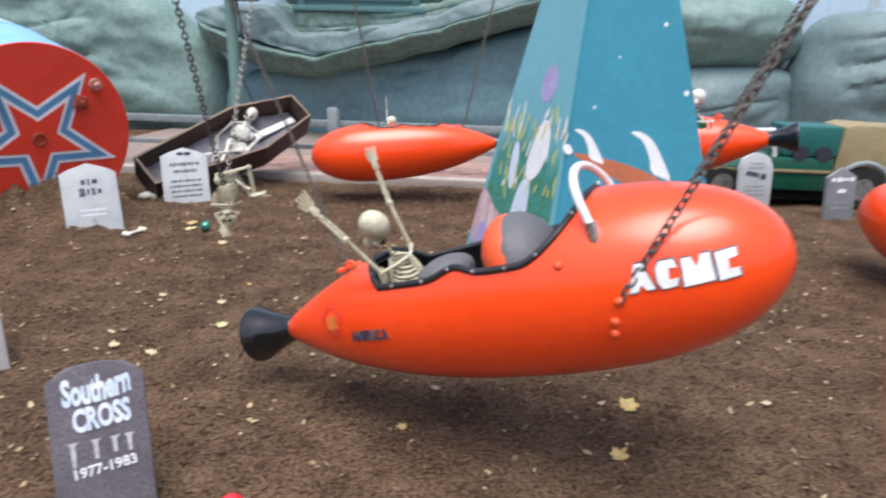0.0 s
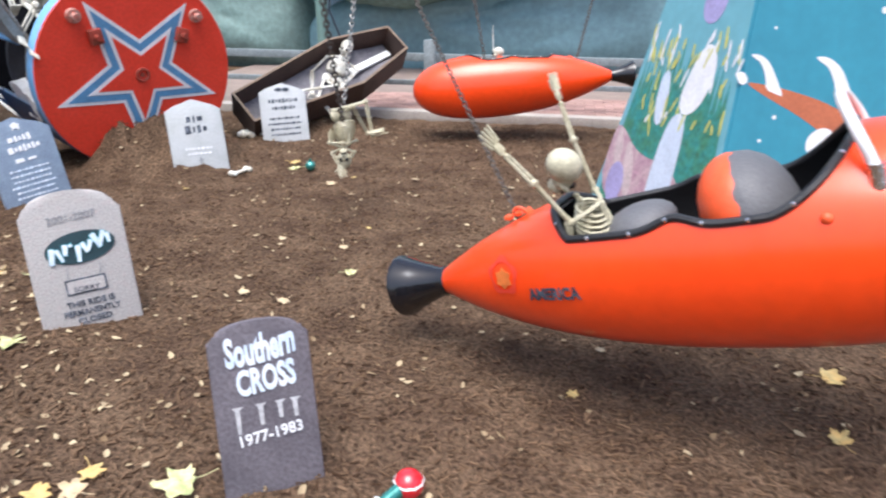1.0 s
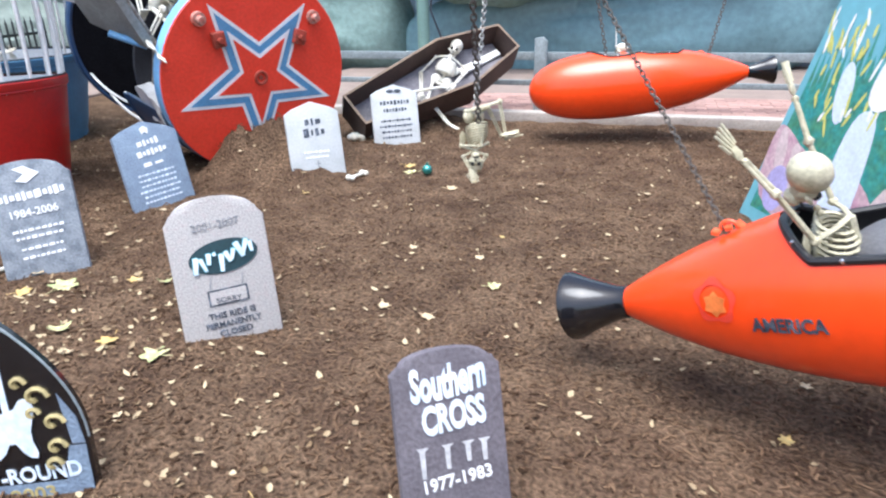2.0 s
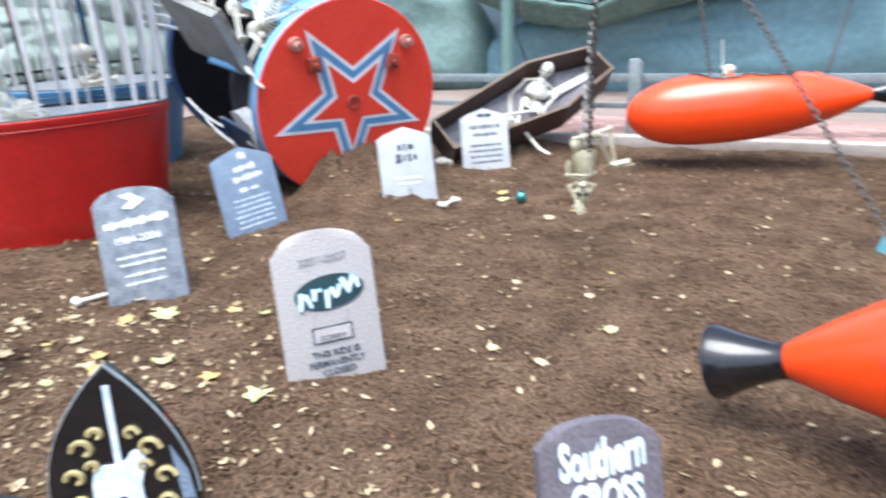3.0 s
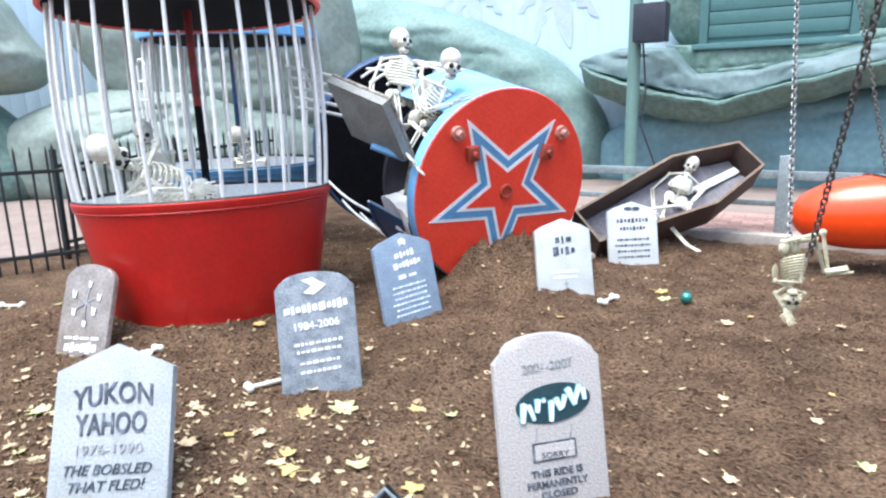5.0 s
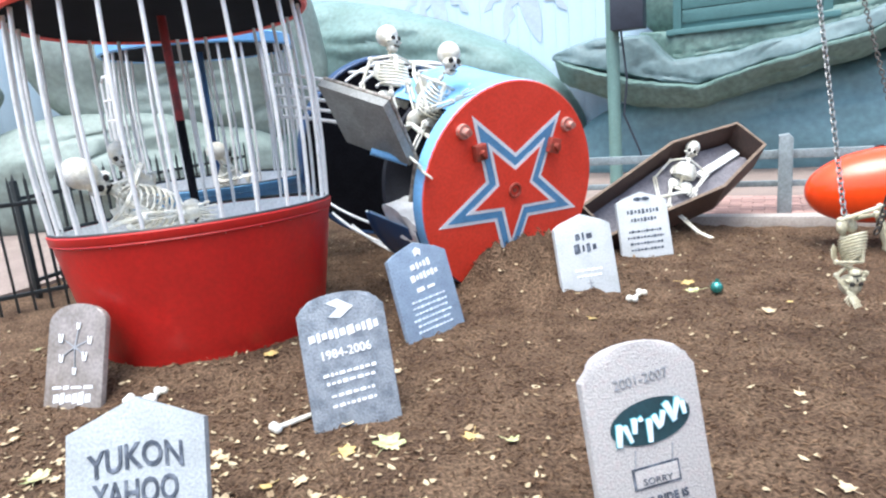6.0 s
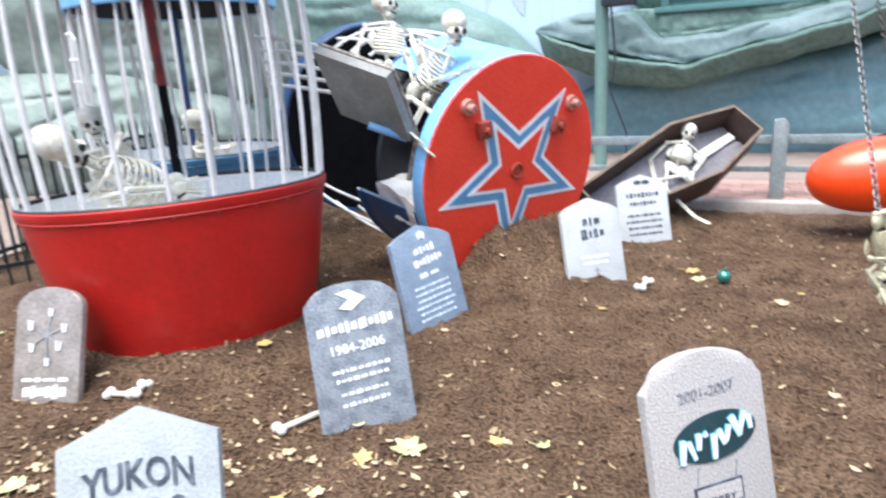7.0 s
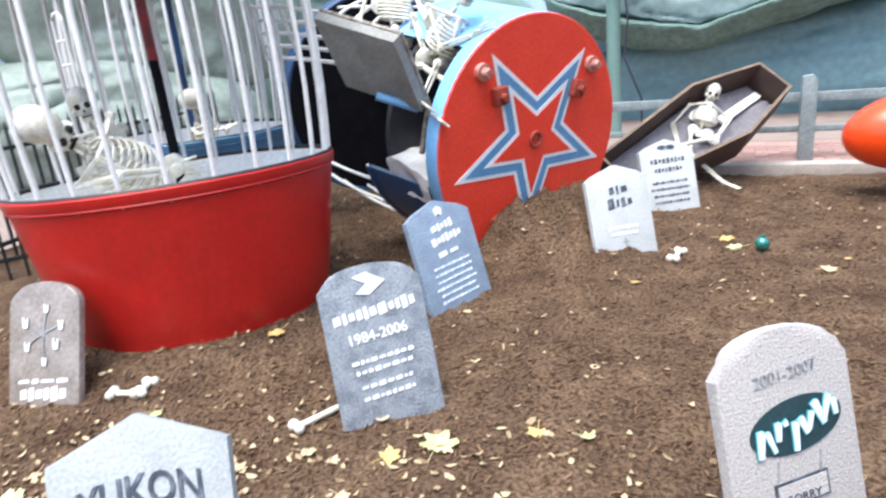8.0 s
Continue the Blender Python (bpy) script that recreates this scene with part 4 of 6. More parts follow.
def cage_car(m, label, skin, rb, rt, h, roof_z, roof_r, roof_skin, pole_top, gap=None, bars=26, fallen=False):
    ob = thing("cage_car", m, label, "ride car", "cage cars")
    a0, a1 = (gap[1], gap[0] + 2 * math.pi) if gap else (0, 2 * math.pi)
    tub = thing_part("tub", ob)
    bm = bmesh.new()
    wall = [(rb, 0.0), (rb + 0.006, 0.02), (rb + 0.009, 0.06)]
    wall += [(rb + (rt - rb) * (z / h) ** 0.9, z) for z in np.linspace(0.1, h - 0.06, 10)]
    wall += [(rt + 0.002, h - 0.052), (rt - 0.001, h - 0.046), (rt + 0.004, h - 0.038), (rt + 0.007, h - 0.006), (rt, h)]
    if gap:
        cut = 0.13
        lathe(bm, [p for p in wall if p[1] <= cut], 64)
        lathe(bm, [p for p in wall if p[1] >= 0.1], 64, a0=a0, a1=a1)
    else:
        lathe(bm, wall, 72)
    part("shell", bm, skin, tub)
    bm = bmesh.new()
    inner = [(0.001, 0.035), (rb - 0.02, 0.035)] + [(rb - 0.02 + (rt - rb) * z / h, z) for z in np.linspace(0.1, h - 0.01, 8)]
    if gap:
        lathe(bm, inner[2:], 12, a0=gap[0] - radians(46), a1=gap[0])
    else:
        lathe(bm, inner, 72)
    bmesh.ops.reverse_faces(bm, faces=bm.faces)
    part("lining", bm, TUB_WHITE, tub, "white tub lining")
    if gap:
        # rest of the lining takes the dark colour that stands for shade inside
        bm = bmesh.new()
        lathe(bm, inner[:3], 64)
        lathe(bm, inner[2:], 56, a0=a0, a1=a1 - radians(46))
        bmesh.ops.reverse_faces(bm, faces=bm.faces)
        part("lining", bm, TUB_SHADED, tub, "tub lining coloured near black for the interior shade")
        bm = bmesh.new()
        # added skin over the shell, its dark blue stands in for shade there
        lathe(bm, [(r + 0.004, z) for r, z in wall if z >= 0.1], 16, a0=gap[0] - radians(52), a1=gap[0])
        part("lower_panel", bm, DEEP_BLUE, tub, "dark blue skin standing for the tub wall's shaded part")
    bm = bmesh.new()
    n = 72
    ring = [((rt - 0.008) * math.cos(a), (rt - 0.008) * math.sin(a), h + 0.002) for a in np.linspace(a0, a1, n, endpoint=bool(gap))]
    pipe(bm, ring, 0.0095, 6, closed=not gap)
    part("rim", bm, IRON if not fallen else BAR_WHITE, tub, "dark scuffed rim")
    bm = bmesh.new()
    lathe(bm, [(0.001, -0.004), (rb - 0.004, -0.004), (rb + 0.003, 0.004)], 72)
    bmesh.ops.reverse_faces(bm, faces=bm.faces)
    base = part("base_disc", bm, DISC_RED if fallen else skin, tub)
    if fallen:
        flip = Matrix.Rotation(math.pi, 4, "X")
        for grow, inner_r, material_, lift in ((1.0, 0.24, CHALK, 0.008), (0.885, 0.2124, STAR_BLUE, 0.011), (0.655, 0.157, CHALK, 0.014), (0.54, 0.13, DISC_RED, 0.017)):
            bm = bmesh.new()
            plate(bm, star(0.607 * grow, inner_r, 270), 0.003, flip @ pose(0, 0, lift))
            part("star", bm, material_, base, "painted star with white and blue bands", smooth=False)
        bm = bmesh.new()
        pipe(bm, [(0.042 * math.cos(a), 0.042 * math.sin(a), -0.022) for a in np.linspace(0, 2 * math.pi, 20, endpoint=False)], 0.011, 6, closed=True)
        tube(bm, (0, 0, -0.005), (0, 0, -0.024), 0.016, n=10)
        part("boss", bm, LUG_RUST, base, "worn red ring boss")
        for x, y, turn in ((0.3, 0.27, 12), (-0.3, 0.27, -12), (0.33, -0.4, 40), (-0.25, -0.47, -25)):
            bm = bmesh.new()
            box(bm, (0.085, 0.1, 0.05), pose(x, -y, -0.028, 0, 0, turn), 0.01)
            tube(bm, (x, -y, -0.04), (x, -y, -0.085), 0.022, 0.018, 8)
            ball(bm, (x + 0.02, -y + 0.02, -0.055), 0.02, sub=1)
            part("lug", bm, LUG_RUST, base, "rust-stained bolted bracket")
        for x, y in ((0.42, 0.4), (-0.42, 0.4)):
            bm = bmesh.new()
            tube(bm, (x, -y, 0.0), (x, -y, -0.03), 0.05, 0.045, 14)
            tube(bm, (x, -y, -0.03), (x, -y, -0.075), 0.026, 0.024, 10)
            part("lug", bm, LUG_PALE, base, "scuffed pale bolt head on a red foot")
    cage = thing_part("cage", ob)
    for i in range(bars):
        a = 2 * math.pi * (i + 0.5) / bars
        if gap and (gap[0] < a < gap[1] or gap[0] < a - 2 * math.pi < gap[1]):
            continue
        c, s = math.cos(a), math.sin(a)
        bulge = 0.03
        pts = [((rt - 0.02 + bulge * math.sin(math.pi * k / 6)) * c + 0.0, (rt - 0.02 + bulge * math.sin(math.pi * k / 6)) * s, h - 0.06 + (roof_z - h + 0.06) * k / 6) for k in range(7)]
        bm = bmesh.new()
        pipe(bm, pts, 0.0108, 8)
        part("bar", bm, BAR_WHITE, cage)
    if fallen:
        for z in (h + 0.3, h + 0.55, h + 0.8):
            bm = bmesh.new()
            pipe(bm, [((rt + 0.0) * math.cos(a), (rt + 0.0) * math.sin(a), z) for a in np.linspace(radians(232), radians(400), 30)], 0.011, 6)
            part("hoop", bm, BAR_WHITE, cage)
    roof = thing_part("roof", ob)
    bm = bmesh.new()
    lathe(bm, [(0.001, 0.0), (roof_r - 0.02, 0.0)], 64)
    bmesh.ops.reverse_faces(bm, faces=bm.faces)
    for f in bm.faces:
        f.normal_flip()
    part("underside", moved(bm, pose(0, 0, roof_z)), BLACK_FLAT, roof, "black roof underside")
    bm = bmesh.new()
    lathe(bm, [(roof_r - 0.02, 0.0), (roof_r, -0.012), (roof_r + 0.012, 0.0), (roof_r + 0.012, 0.075), (roof_r - 0.01, 0.085), (roof_r - 0.15, 0.11), (0.1, 0.16), (0.001, 0.16)], 64)
    part("canopy", moved(bm, pose(0, 0, roof_z)), roof_skin, roof)
    bm = bmesh.new()
    mid = h * 0.4 + roof_z * 0.53
    tube(bm, (0, 0, 0.03), (0, 0, mid), 0.023, n=14)
    part("pole", bm, pole_top[0], ob, "dark lower pole")
    bm = bmesh.new()
    tube(bm, (0, 0, mid), (0, 0, roof_z), 0.024, n=14)
    part("pole", bm, pole_top[1], ob)
    bm = bmesh.new()
    br = rb + (rt - rb) * 0.7 - 0.045
    lathe(bm, [(rb * 0.35, h * 0.74), (br, h * 0.74), (br, h * 0.68), (rb * 0.35, h * 0.66), (rb * 0.35, h * 0.74)], 48)
    # the toppled car's bench is darkened the same way for interior shade
    part("bench", bm, TUB_SHADED if fallen else TUB_WHITE, tub, "ring bench")
    return ob


# red of the upper pole, darkened so the colour carries its shadow
POLE_RED_SHADED = material("shaded_red_pole_paint", (0.26, 0.012, 0.012), 0.45, var=0.25, scale=9, second=(0.12, 0.01, 0.01))
LUG_PALE = material("scuffed_pink_paint", (0.5, 0.33, 0.28), 0.5, var=0.35, scale=30, second=(0.42, 0.09, 0.06))
LUG_RUST = material("rust_stained_red_paint", (0.4, 0.05, 0.03), 0.55, var=0.35, scale=30, second=(0.2, 0.055, 0.035))
up = Vector((-0.05, 0.027, 1))
cage_car(Matrix.Translation((-4.604, 2.906, 0.0)) @ frame_of(up, (0, 1, 0)).to_4x4(), "red tub ride car with a white barred cage and red roof", PAINT_RED, 0.6, 0.742, 0.731, 1.80, 0.765, DISC_RED, (BLACK_FLAT, POLE_RED_SHADED))
blue_car = cage_car(pose(-6.0, 4.5, 0.0), "blue tub ride car with a white barred cage and blue roof", STAR_BLUE, 0.6, 0.74, 0.73, 1.80, 0.76, SKY_BLUE, (NAVY, DEEP_BLUE))

# the toppled car: its base disc faces the viewers, its cage runs off behind
DISC, AXIS = Vector((-3.231, 4.242, 0.63)), Vector((-0.846, 0.513, 0.145)).normalized()
top_dir = (Vector((0, 0, 1)) - AXIS * AXIS.z).normalized()
twist = Matrix.Rotation(radians(2), 3, AXIS)
ty = -(twist @ top_dir)
FALLEN = Matrix((ty.cross(AXIS), ty, AXIS)).transposed().to_4x4()
FALLEN.translation = DISC
fallen_car = cage_car(FALLEN, "toppled light blue cage car with a red starred base", SKY_BLUE, 0.69, 0.735, 0.72, 1.72, 0.75, NAVY, (BLACK_FLAT, NAVY), gap=(radians(162), radians(228)), bars=20, fallen=True)

# small white ladder-like frame on the blue cage
bm = bmesh.new()
pipe(bm, [(-0.28, -0.76, 1.15), (-0.28, -0.76, 1.58), (-0.25, -0.765, 1.62), (-0.19, -0.775, 1.62), (-0.16, -0.78, 1.58), (-0.16, -0.78, 1.15)], 0.011, 6)
for z in (1.3, 1.45):
    tube(bm, (-0.28, -0.76, z), (-0.16, -0.78, z), 0.009, n=6)
part("gate_frame", bm, BAR_WHITE, blue_car, "small white gate frame")

# worn grey door of the toppled car, swung open
bm = bmesh.new()
dc, dr, db = Vector((-4.13, 3.581, 1.419)), Vector((-3.66, 3.52, 1.262)), Vector((-3.652, 3.75, 0.906))
du, dv = (dr - dc), (db - dr)
dn = du.cross(dv).normalized()
door_m = Matrix((du.normalized(), dn.cross(du.normalized()).normalized(), dn)).transposed().to_4x4()
door_m.translation = dc
loc = door_m.inverted()
quad = [(loc @ p).to_2d()[:] for p in (dc, dr, db, dc + dv)]
quad = quad if (quad[1][0] - quad[0][0]) * (quad[2][1] - quad[1][1]) - (quad[1][1] - quad[0][1]) * (quad[2][0] - quad[1][0]) > 0 else quad[::-1]
plate(bm, quad, 0.07, None, 0.012)
door = part("door", bm, DOOR_GREY, fallen_car, "worn grey door swung open")
door.matrix_basis = FALLEN.inverted() @ door_m
bm = bmesh.new()
pipe(bm, [(x, y, 0.002) for x, y in quad], 0.012, 6, closed=True)
part("frame", bm, DOOR_EDGE, door, "pale scuffed door edge")
bm = bmesh.new()
hinge_a, hinge_b = loc @ db, loc @ Vector((-3.73, 3.765, 0.64))
tube(bm, hinge_a, hinge_b, 0.016, n=10)
part("hinge_bar", bm, DOOR_EDGE, door)
bm = bmesh.new()
tube(bm, loc @ Vector((-3.9, 3.64, 0.97)), loc @ Vector((-3.71, 3.74, 0.882)), 0.022, n=12)
part("grab_bar", bm, SKY_BLUE, door, "light blue grab bar")
far_a, far_b = Vector((-4.8, 3.85, 1.5)), Vector((-4.84, 3.95, 1.22))
for k in range(5):
    s = k / 4
    a, b = dc + dv * (0.03 + 0.75 * s), far_a + (far_b - far_a) * s
    out = Vector((-0.02, -0.05, 0.02))
    pts = [a + (b - a) * u + out * math.sin(math.pi * u) + Vector((0.0, 0.07, 0.0)) * max(0.0, u - 0.8) * 5 for u in np.linspace(0, 1, 9)]
    bm = bmesh.new()
    pipe(bm, [loc @ p for p in pts], 0.0115, 8)
    part("bar", bm, BAR_WHITE, door, "white bent cage bar")
for u in (0.42, 0.86):
    bm = bmesh.new()
    ends = [(dc + dv * (0.03 + 0.75 * s)) * (1 - u) + (far_a + (far_b - far_a) * s) * u + Vector((-0.02, -0.05, 0.02)) * math.sin(math.pi * u) for s in np.linspace(-0.05, 1.05, 8)]
    pipe(bm, [loc @ p for p in ends], 0.011, 8)
    part("hoop", bm, BAR_WHITE, door, "white cross hoop")

# crumpled white cushion inside the toppled tub
bm = bmesh.new()
box(bm, (0.4, 0.26, 0.2))
bmesh.ops.subdivide_edges(bm, edges=bm.edges, cuts=12, use_grid_fill=True)
for v in bm.verts:
    pinch = 1 - 0.35 * abs(v.co.x / 0.2) ** 3
    v.co.z = v.co.z * pinch + 0.03 * noise.noise(v.co * 9) + 0.015 * noise.noise(v.co * 22)
    v.co.y += 0.02 * noise.noise(v.co * 11 + Vector((3, 1, 0)))
solid("cushion", bm, BAR_WHITE, pose(-3.8, 3.95, 0.5, 10, 14, -31), "crumpled white cushion lying in the toppled tub", "cushion")


# ---------- skeletons ----------
def skeleton(pelvis, neck, skull, limbs, gaze, front, size, label, skin=None, group="plastic skeletons", cloth=None):
    """One plain mesh: skull, spine, ribs, hips and limbs given as lines of joints."""
    origin = Vector(pelvis)
    bm = bmesh.new()
    L = lambda p: Vector(p) - origin
    P, N, H = Vector((0, 0, 0)), L(neck), L(skull)
    gaze, front = Vector(gaze).normalized(), Vector(front).normalized()
    spine = (N - P).normalized()
    side = spine.cross(front).normalized()
    front = side.cross(spine).normalized()
    # skull
    g = gaze
    up_ = (H - N).normalized()
    sd = up_.cross(g).normalized()
    up_ = g.cross(sd).normalized()
    rot = Matrix((sd, g, up_)).transposed()
    at = lambda x, y, z: H + rot @ (Vector((x, y, z)) * size)
    k = size
    ball(bm, at(0, -0.02, 0.02), (0.072 * k, 0.09 * k, 0.078 * k), rot, 3)
    ball(bm, at(0, 0.035, -0.03), (0.055 * k, 0.052 * k, 0.055 * k), rot, 2)
    ball(bm, at(0, 0.045, -0.085), (0.04 * k, 0.038 * k, 0.028 * k), rot, 2)
    for x in (-0.027, 0.027):
        ball(bm, at(x, 0.075, -0.012), (0.018 * k, 0.016 * k, 0.019 * k), rot, 2, mi=1)
        ball(bm, at(x * 2, 0.05, -0.035), (0.016 * k, 0.03 * k, 0.012 * k), rot, 1)
    ball(bm, at(0, 0.087, -0.042), (0.008 * k, 0.008 * k, 0.012 * k), rot, 1, mi=1)
    box(bm, (0.055 * k, 0.012 * k, 0.006 * k), Matrix.Translation(at(0, 0.083, -0.073)) @ rot.to_4x4(), mi=1)
    # spine
    steps_ = 13
    for i in range(steps_):
        c = P.lerp(N, i / (steps_ - 1)) - front * 0.045 * k * math.sin(math.pi * i / steps_)
        ball(bm, c, 0.018 * k, sub=1)
    for i in range(3):
        ball(bm, N.lerp(at(0, -0.02, -0.06), (i + 0.5) / 3), 0.015 * k, sub=1)
    # ribs
    for i in range(8):
        u = i / 7
        c = P.lerp(N, 0.42 + 0.52 * u) + front * 0.035 * k
        w = (0.125 - 0.05 * u ** 2.2 - 0.02 * (1 - u) ** 2) * k
        d = (0.085 - 0.025 * u ** 2) * k
        pts = []
        for j in range(14):
            a = 2 * math.pi * j / 14
            pts.append(c + side * w * math.sin(a) + front * d * -math.cos(a) - spine * 0.03 * k * (1 - math.cos(a)))
        pipe(bm, pts, 0.0085 * k, 4, closed=True)
    chest_top = P.lerp(N, 0.93) + front * 0.09 * k
    tube(bm, chest_top, P.lerp(N, 0.55) + front * 0.105 * k, 0.018 * k, 0.012 * k, 6)
    # shoulders and hips
    sh = [N - spine * 0.035 * k + side * s * 0.165 * k for s in (-1, 1)]
    for s, p in zip((-1, 1), sh):
        pipe(bm, [chest_top, chest_top.lerp(p, 0.5) + front * 0.01 * k, p], 0.011 * k, 5)
        blade = Matrix((side, front, spine)).transposed()
        ball(bm, p - side * s * 0.07 * k - front * 0.05 * k - spine * 0.06 * k, (0.045 * k, 0.008 * k, 0.07 * k), blade, 1)
    hips = [P + side * s * 0.085 * k - spine * 0.03 * k for s in (-1, 1)]
    blade = Matrix((side, front, spine)).transposed()
    for s in (-1, 1):
        ball(bm, P + side * s * 0.065 * k + spine * 0.015 * k, (0.06 * k, 0.03 * k, 0.06 * k), blade, 2)
    ball(bm, P - spine * 0.05 * k + front * 0.02 * k, (0.05 * k, 0.02 * k, 0.02 * k), blade, 1)

    def bone(p, q, r):
        tube(bm, p, q, r, r * 0.9, 7)
        ball(bm, p, r * 1.7, sub=1)
        ball(bm, q, r * 1.8, sub=1)

    for key, joints in limbs.items():
        s = 0 if key[0] == "a" else 1
        arm = key[1] == "a"
        pts = [sh[s] if arm else hips[s]] + [L(j) for j in joints]
        bone(pts[0], pts[1], (0.013 if arm else 0.017) * k)
        if len(pts) > 2:
            d = pts[2] - pts[1]
            off = d.cross(front).normalized() * 0.013 * k if d.cross(front).length > 1e-5 else side * 0.013 * k
            for o in (off, -off):
                tube(bm, pts[1] + o, pts[2] + o * 0.8, 0.0085 * k, 0.0075 * k, 6)
            ball(bm, pts[2], 0.016 * k, sub=1)
            d.normalize()
            across = d.cross(front).normalized() if d.cross(front).length > 1e-3 else side
            if arm:
                ball(bm, pts[2] + d * 0.045 * k, 0.03 * k, Matrix((across, d.cross(across), d)).transposed() @ Matrix.Diagonal((1, 0.4, 1.2)), 1)
                for f in range(5):
                    root = pts[2] + d * 0.07 * k + across * (f - 2) * 0.016 * k
                    tip = root + (d + across * (f - 2) * 0.13).normalized() * (0.085 if f else 0.055) * k
                    tube(bm, root, tip, 0.007 * k, 0.005 * k, 5)
            else:
                toe = pts[3] if len(pts) > 3 else pts[2] + front * 0.17 * k
                ball(bm, pts[2], 0.024 * k, sub=1)
                fd = (toe - pts[2])
                ac = fd.cross(d).normalized() if fd.cross(d).length > 1e-5 else side
                for f in range(5):
                    tube(bm, pts[2] + ac * (f - 2) * 0.006 * k, toe + ac * (f - 2) * 0.013 * k, 0.009 * k, 0.006 * k, 5)
    if cloth:
        c = P.lerp(N, 0.5) + front * 0.02 * k
        ball(bm, c, (0.13 * k, 0.1 * k, 0.15 * k), blade, 2, mi=2)
    me = mesh_of("skeleton", bm, [skin or BONE, HOLLOW] + ([cloth] if cloth else []))
    ob = new("skeleton", me)
    ob.location = origin
    return tagged(ob, label, "skeleton", group)


# riding in the first rocket car, arms thrown up
skeleton((-0.1, 1.82, 0.49), (-0.165, 1.8, 0.68), (-0.223, 1.75, 0.775), {"aa": [(-0.299, 1.671, 0.757), (-0.374, 1.657, 0.831)], "ba": [(-0.201, 1.91, 0.828), (-0.244, 1.929, 0.928)], "al": [(0.06, 1.72, 0.5)], "bl": [(0.07, 1.84, 0.5)]}, (0.6, 0.35, -0.6), (0.9, -0.35, 0.1), 0.62, "yellowed plastic skeleton riding with arms thrown up", BONE_OLD)
# hanging head down from the chain
skeleton((-1.454, 3.405, 0.575), (-1.442, 3.377, 0.405), (-1.432, 3.35, 0.334), {"aa": [(-1.49, 3.33, 0.37), (-1.455, 3.31, 0.32)], "ba": [(-1.38, 3.38, 0.37), (-1.41, 3.34, 0.32)], "al": [(-1.36, 3.33, 0.63), (-1.31, 3.42, 0.47), (-1.22, 3.44, 0.49)], "bl": [(-1.33, 3.47, 0.635), (-1.29, 3.45, 0.45), (-1.2, 3.43, 0.475)]}, (0.3, -0.9, 0.0), (0.8, -0.5, 0.1), 0.58, "yellowed plastic skeleton hanging head down from a chain", BONE_OLD)
# lying in the coffin, one leg out
skeleton((-2.37, 5.78, 0.4), (-2.33, 5.95, 0.57), (-2.3, 6.02, 0.665), {"aa": [(-2.57, 5.81, 0.47), (-2.52, 5.66, 0.34)], "ba": [(-2.17, 5.93, 0.48), (-2.24, 5.8, 0.39)], "al": [(-2.43, 5.57, 0.28), (-2.2, 5.42, 0.1), (-2.1, 5.36, 0.07)], "bl": [(-2.6, 5.46, 0.34), (-2.75, 5.28, 0.25)]}, (0.15, -0.95, 0.1), (0.3, -0.75, 0.55), 0.8, "white plastic skeleton lying in the open coffin")
# on top of the toppled car
skeleton((-4.03, 4.2, 1.26), (-4.07, 4.31, 1.545), (-4.1, 4.345, 1.68), {"aa": [(-4.2, 4.1, 1.38), (-4.12, 3.95, 1.2)], "ba": [(-3.85, 4.2, 1.42), (-3.75, 4.1, 1.3)], "al": [(-3.9, 3.95, 1.3), (-3.8, 3.85, 1.05)], "bl": [(-3.85, 4.1, 1.36), (-3.75, 4.0, 1.12)]}, (0.95, -0.25, 0.05), (0.7, -0.65, 0.1), 0.93, "white plastic skeleton sitting on the toppled car")
skeleton((-3.71, 3.98, 1.1), (-3.57, 4.02, 1.36), (-3.49, 3.99, 1.48), {"aa": [(-3.6, 3.85, 1.18), (-3.45, 3.9, 1.22)], "ba": [(-3.42, 4.1, 1.3), (-3.44, 3.98, 1.2)], "al": [(-3.55, 3.8, 1.0), (-3.62, 3.72, 0.85)], "bl": [(-3.62, 3.84, 1.1), (-3.68, 3.72, 0.92)]}, (0.75, -0.6, -0.2), (0.75, -0.6, -0.1), 0.93, "white plastic skeleton crouching on the toppled car")
# in the red cage car
skeleton((-4.51, 2.73, 0.72), (-4.6, 2.41, 0.92), (-4.63, 2.29, 1.02), {"aa": [(-4.43, 2.4, 0.81), (-4.33, 2.55, 0.8)], "ba": [(-4.75, 2.5, 0.77), (-4.63, 2.67, 0.74)], "al": [(-4.38, 3, 0.62)], "bl": [(-4.58, 3.05, 0.62)]}, (0.8, 0.35, -0.35), (0.75, 0.3, -0.55), 1.03, "white plastic skeleton slumped over the red tub's rim")
skeleton((-5.16, 2.99, 0.65), (-5.18, 2.95, 0.96), (-5.19, 2.93, 1.08), {"aa": [(-5.04, 2.77, 0.83), (-4.91, 2.79, 0.78)], "ba": [(-5.21, 3.14, 0.83), (-5.06, 3.09, 0.75)], "al": [(-4.91, 2.94, 0.63)], "bl": [(-4.96, 3.09, 0.63)]}, (0.75, -0.65, -0.05), (0.8, -0.6, 0), 0.85, "white plastic skeleton sitting inside the red cage")
# in the blue cage car
skeleton((-5.6, 4.15, 0.6), (-5.54, 4.09, 0.88), (-5.52, 4.06, 0.99), {"aa": [(-5.45, 3.95, 0.78), (-5.32, 4.0, 0.8)], "ba": [(-5.45, 4.25, 0.75), (-5.35, 4.15, 0.78)], "al": [(-5.4, 4.3, 0.6)], "bl": [(-5.5, 4.4, 0.6)]}, (0.6, 0.5, 0.0), (0.7, 0.3, 0), 0.9, "white plastic skeleton sitting inside the blue cage")
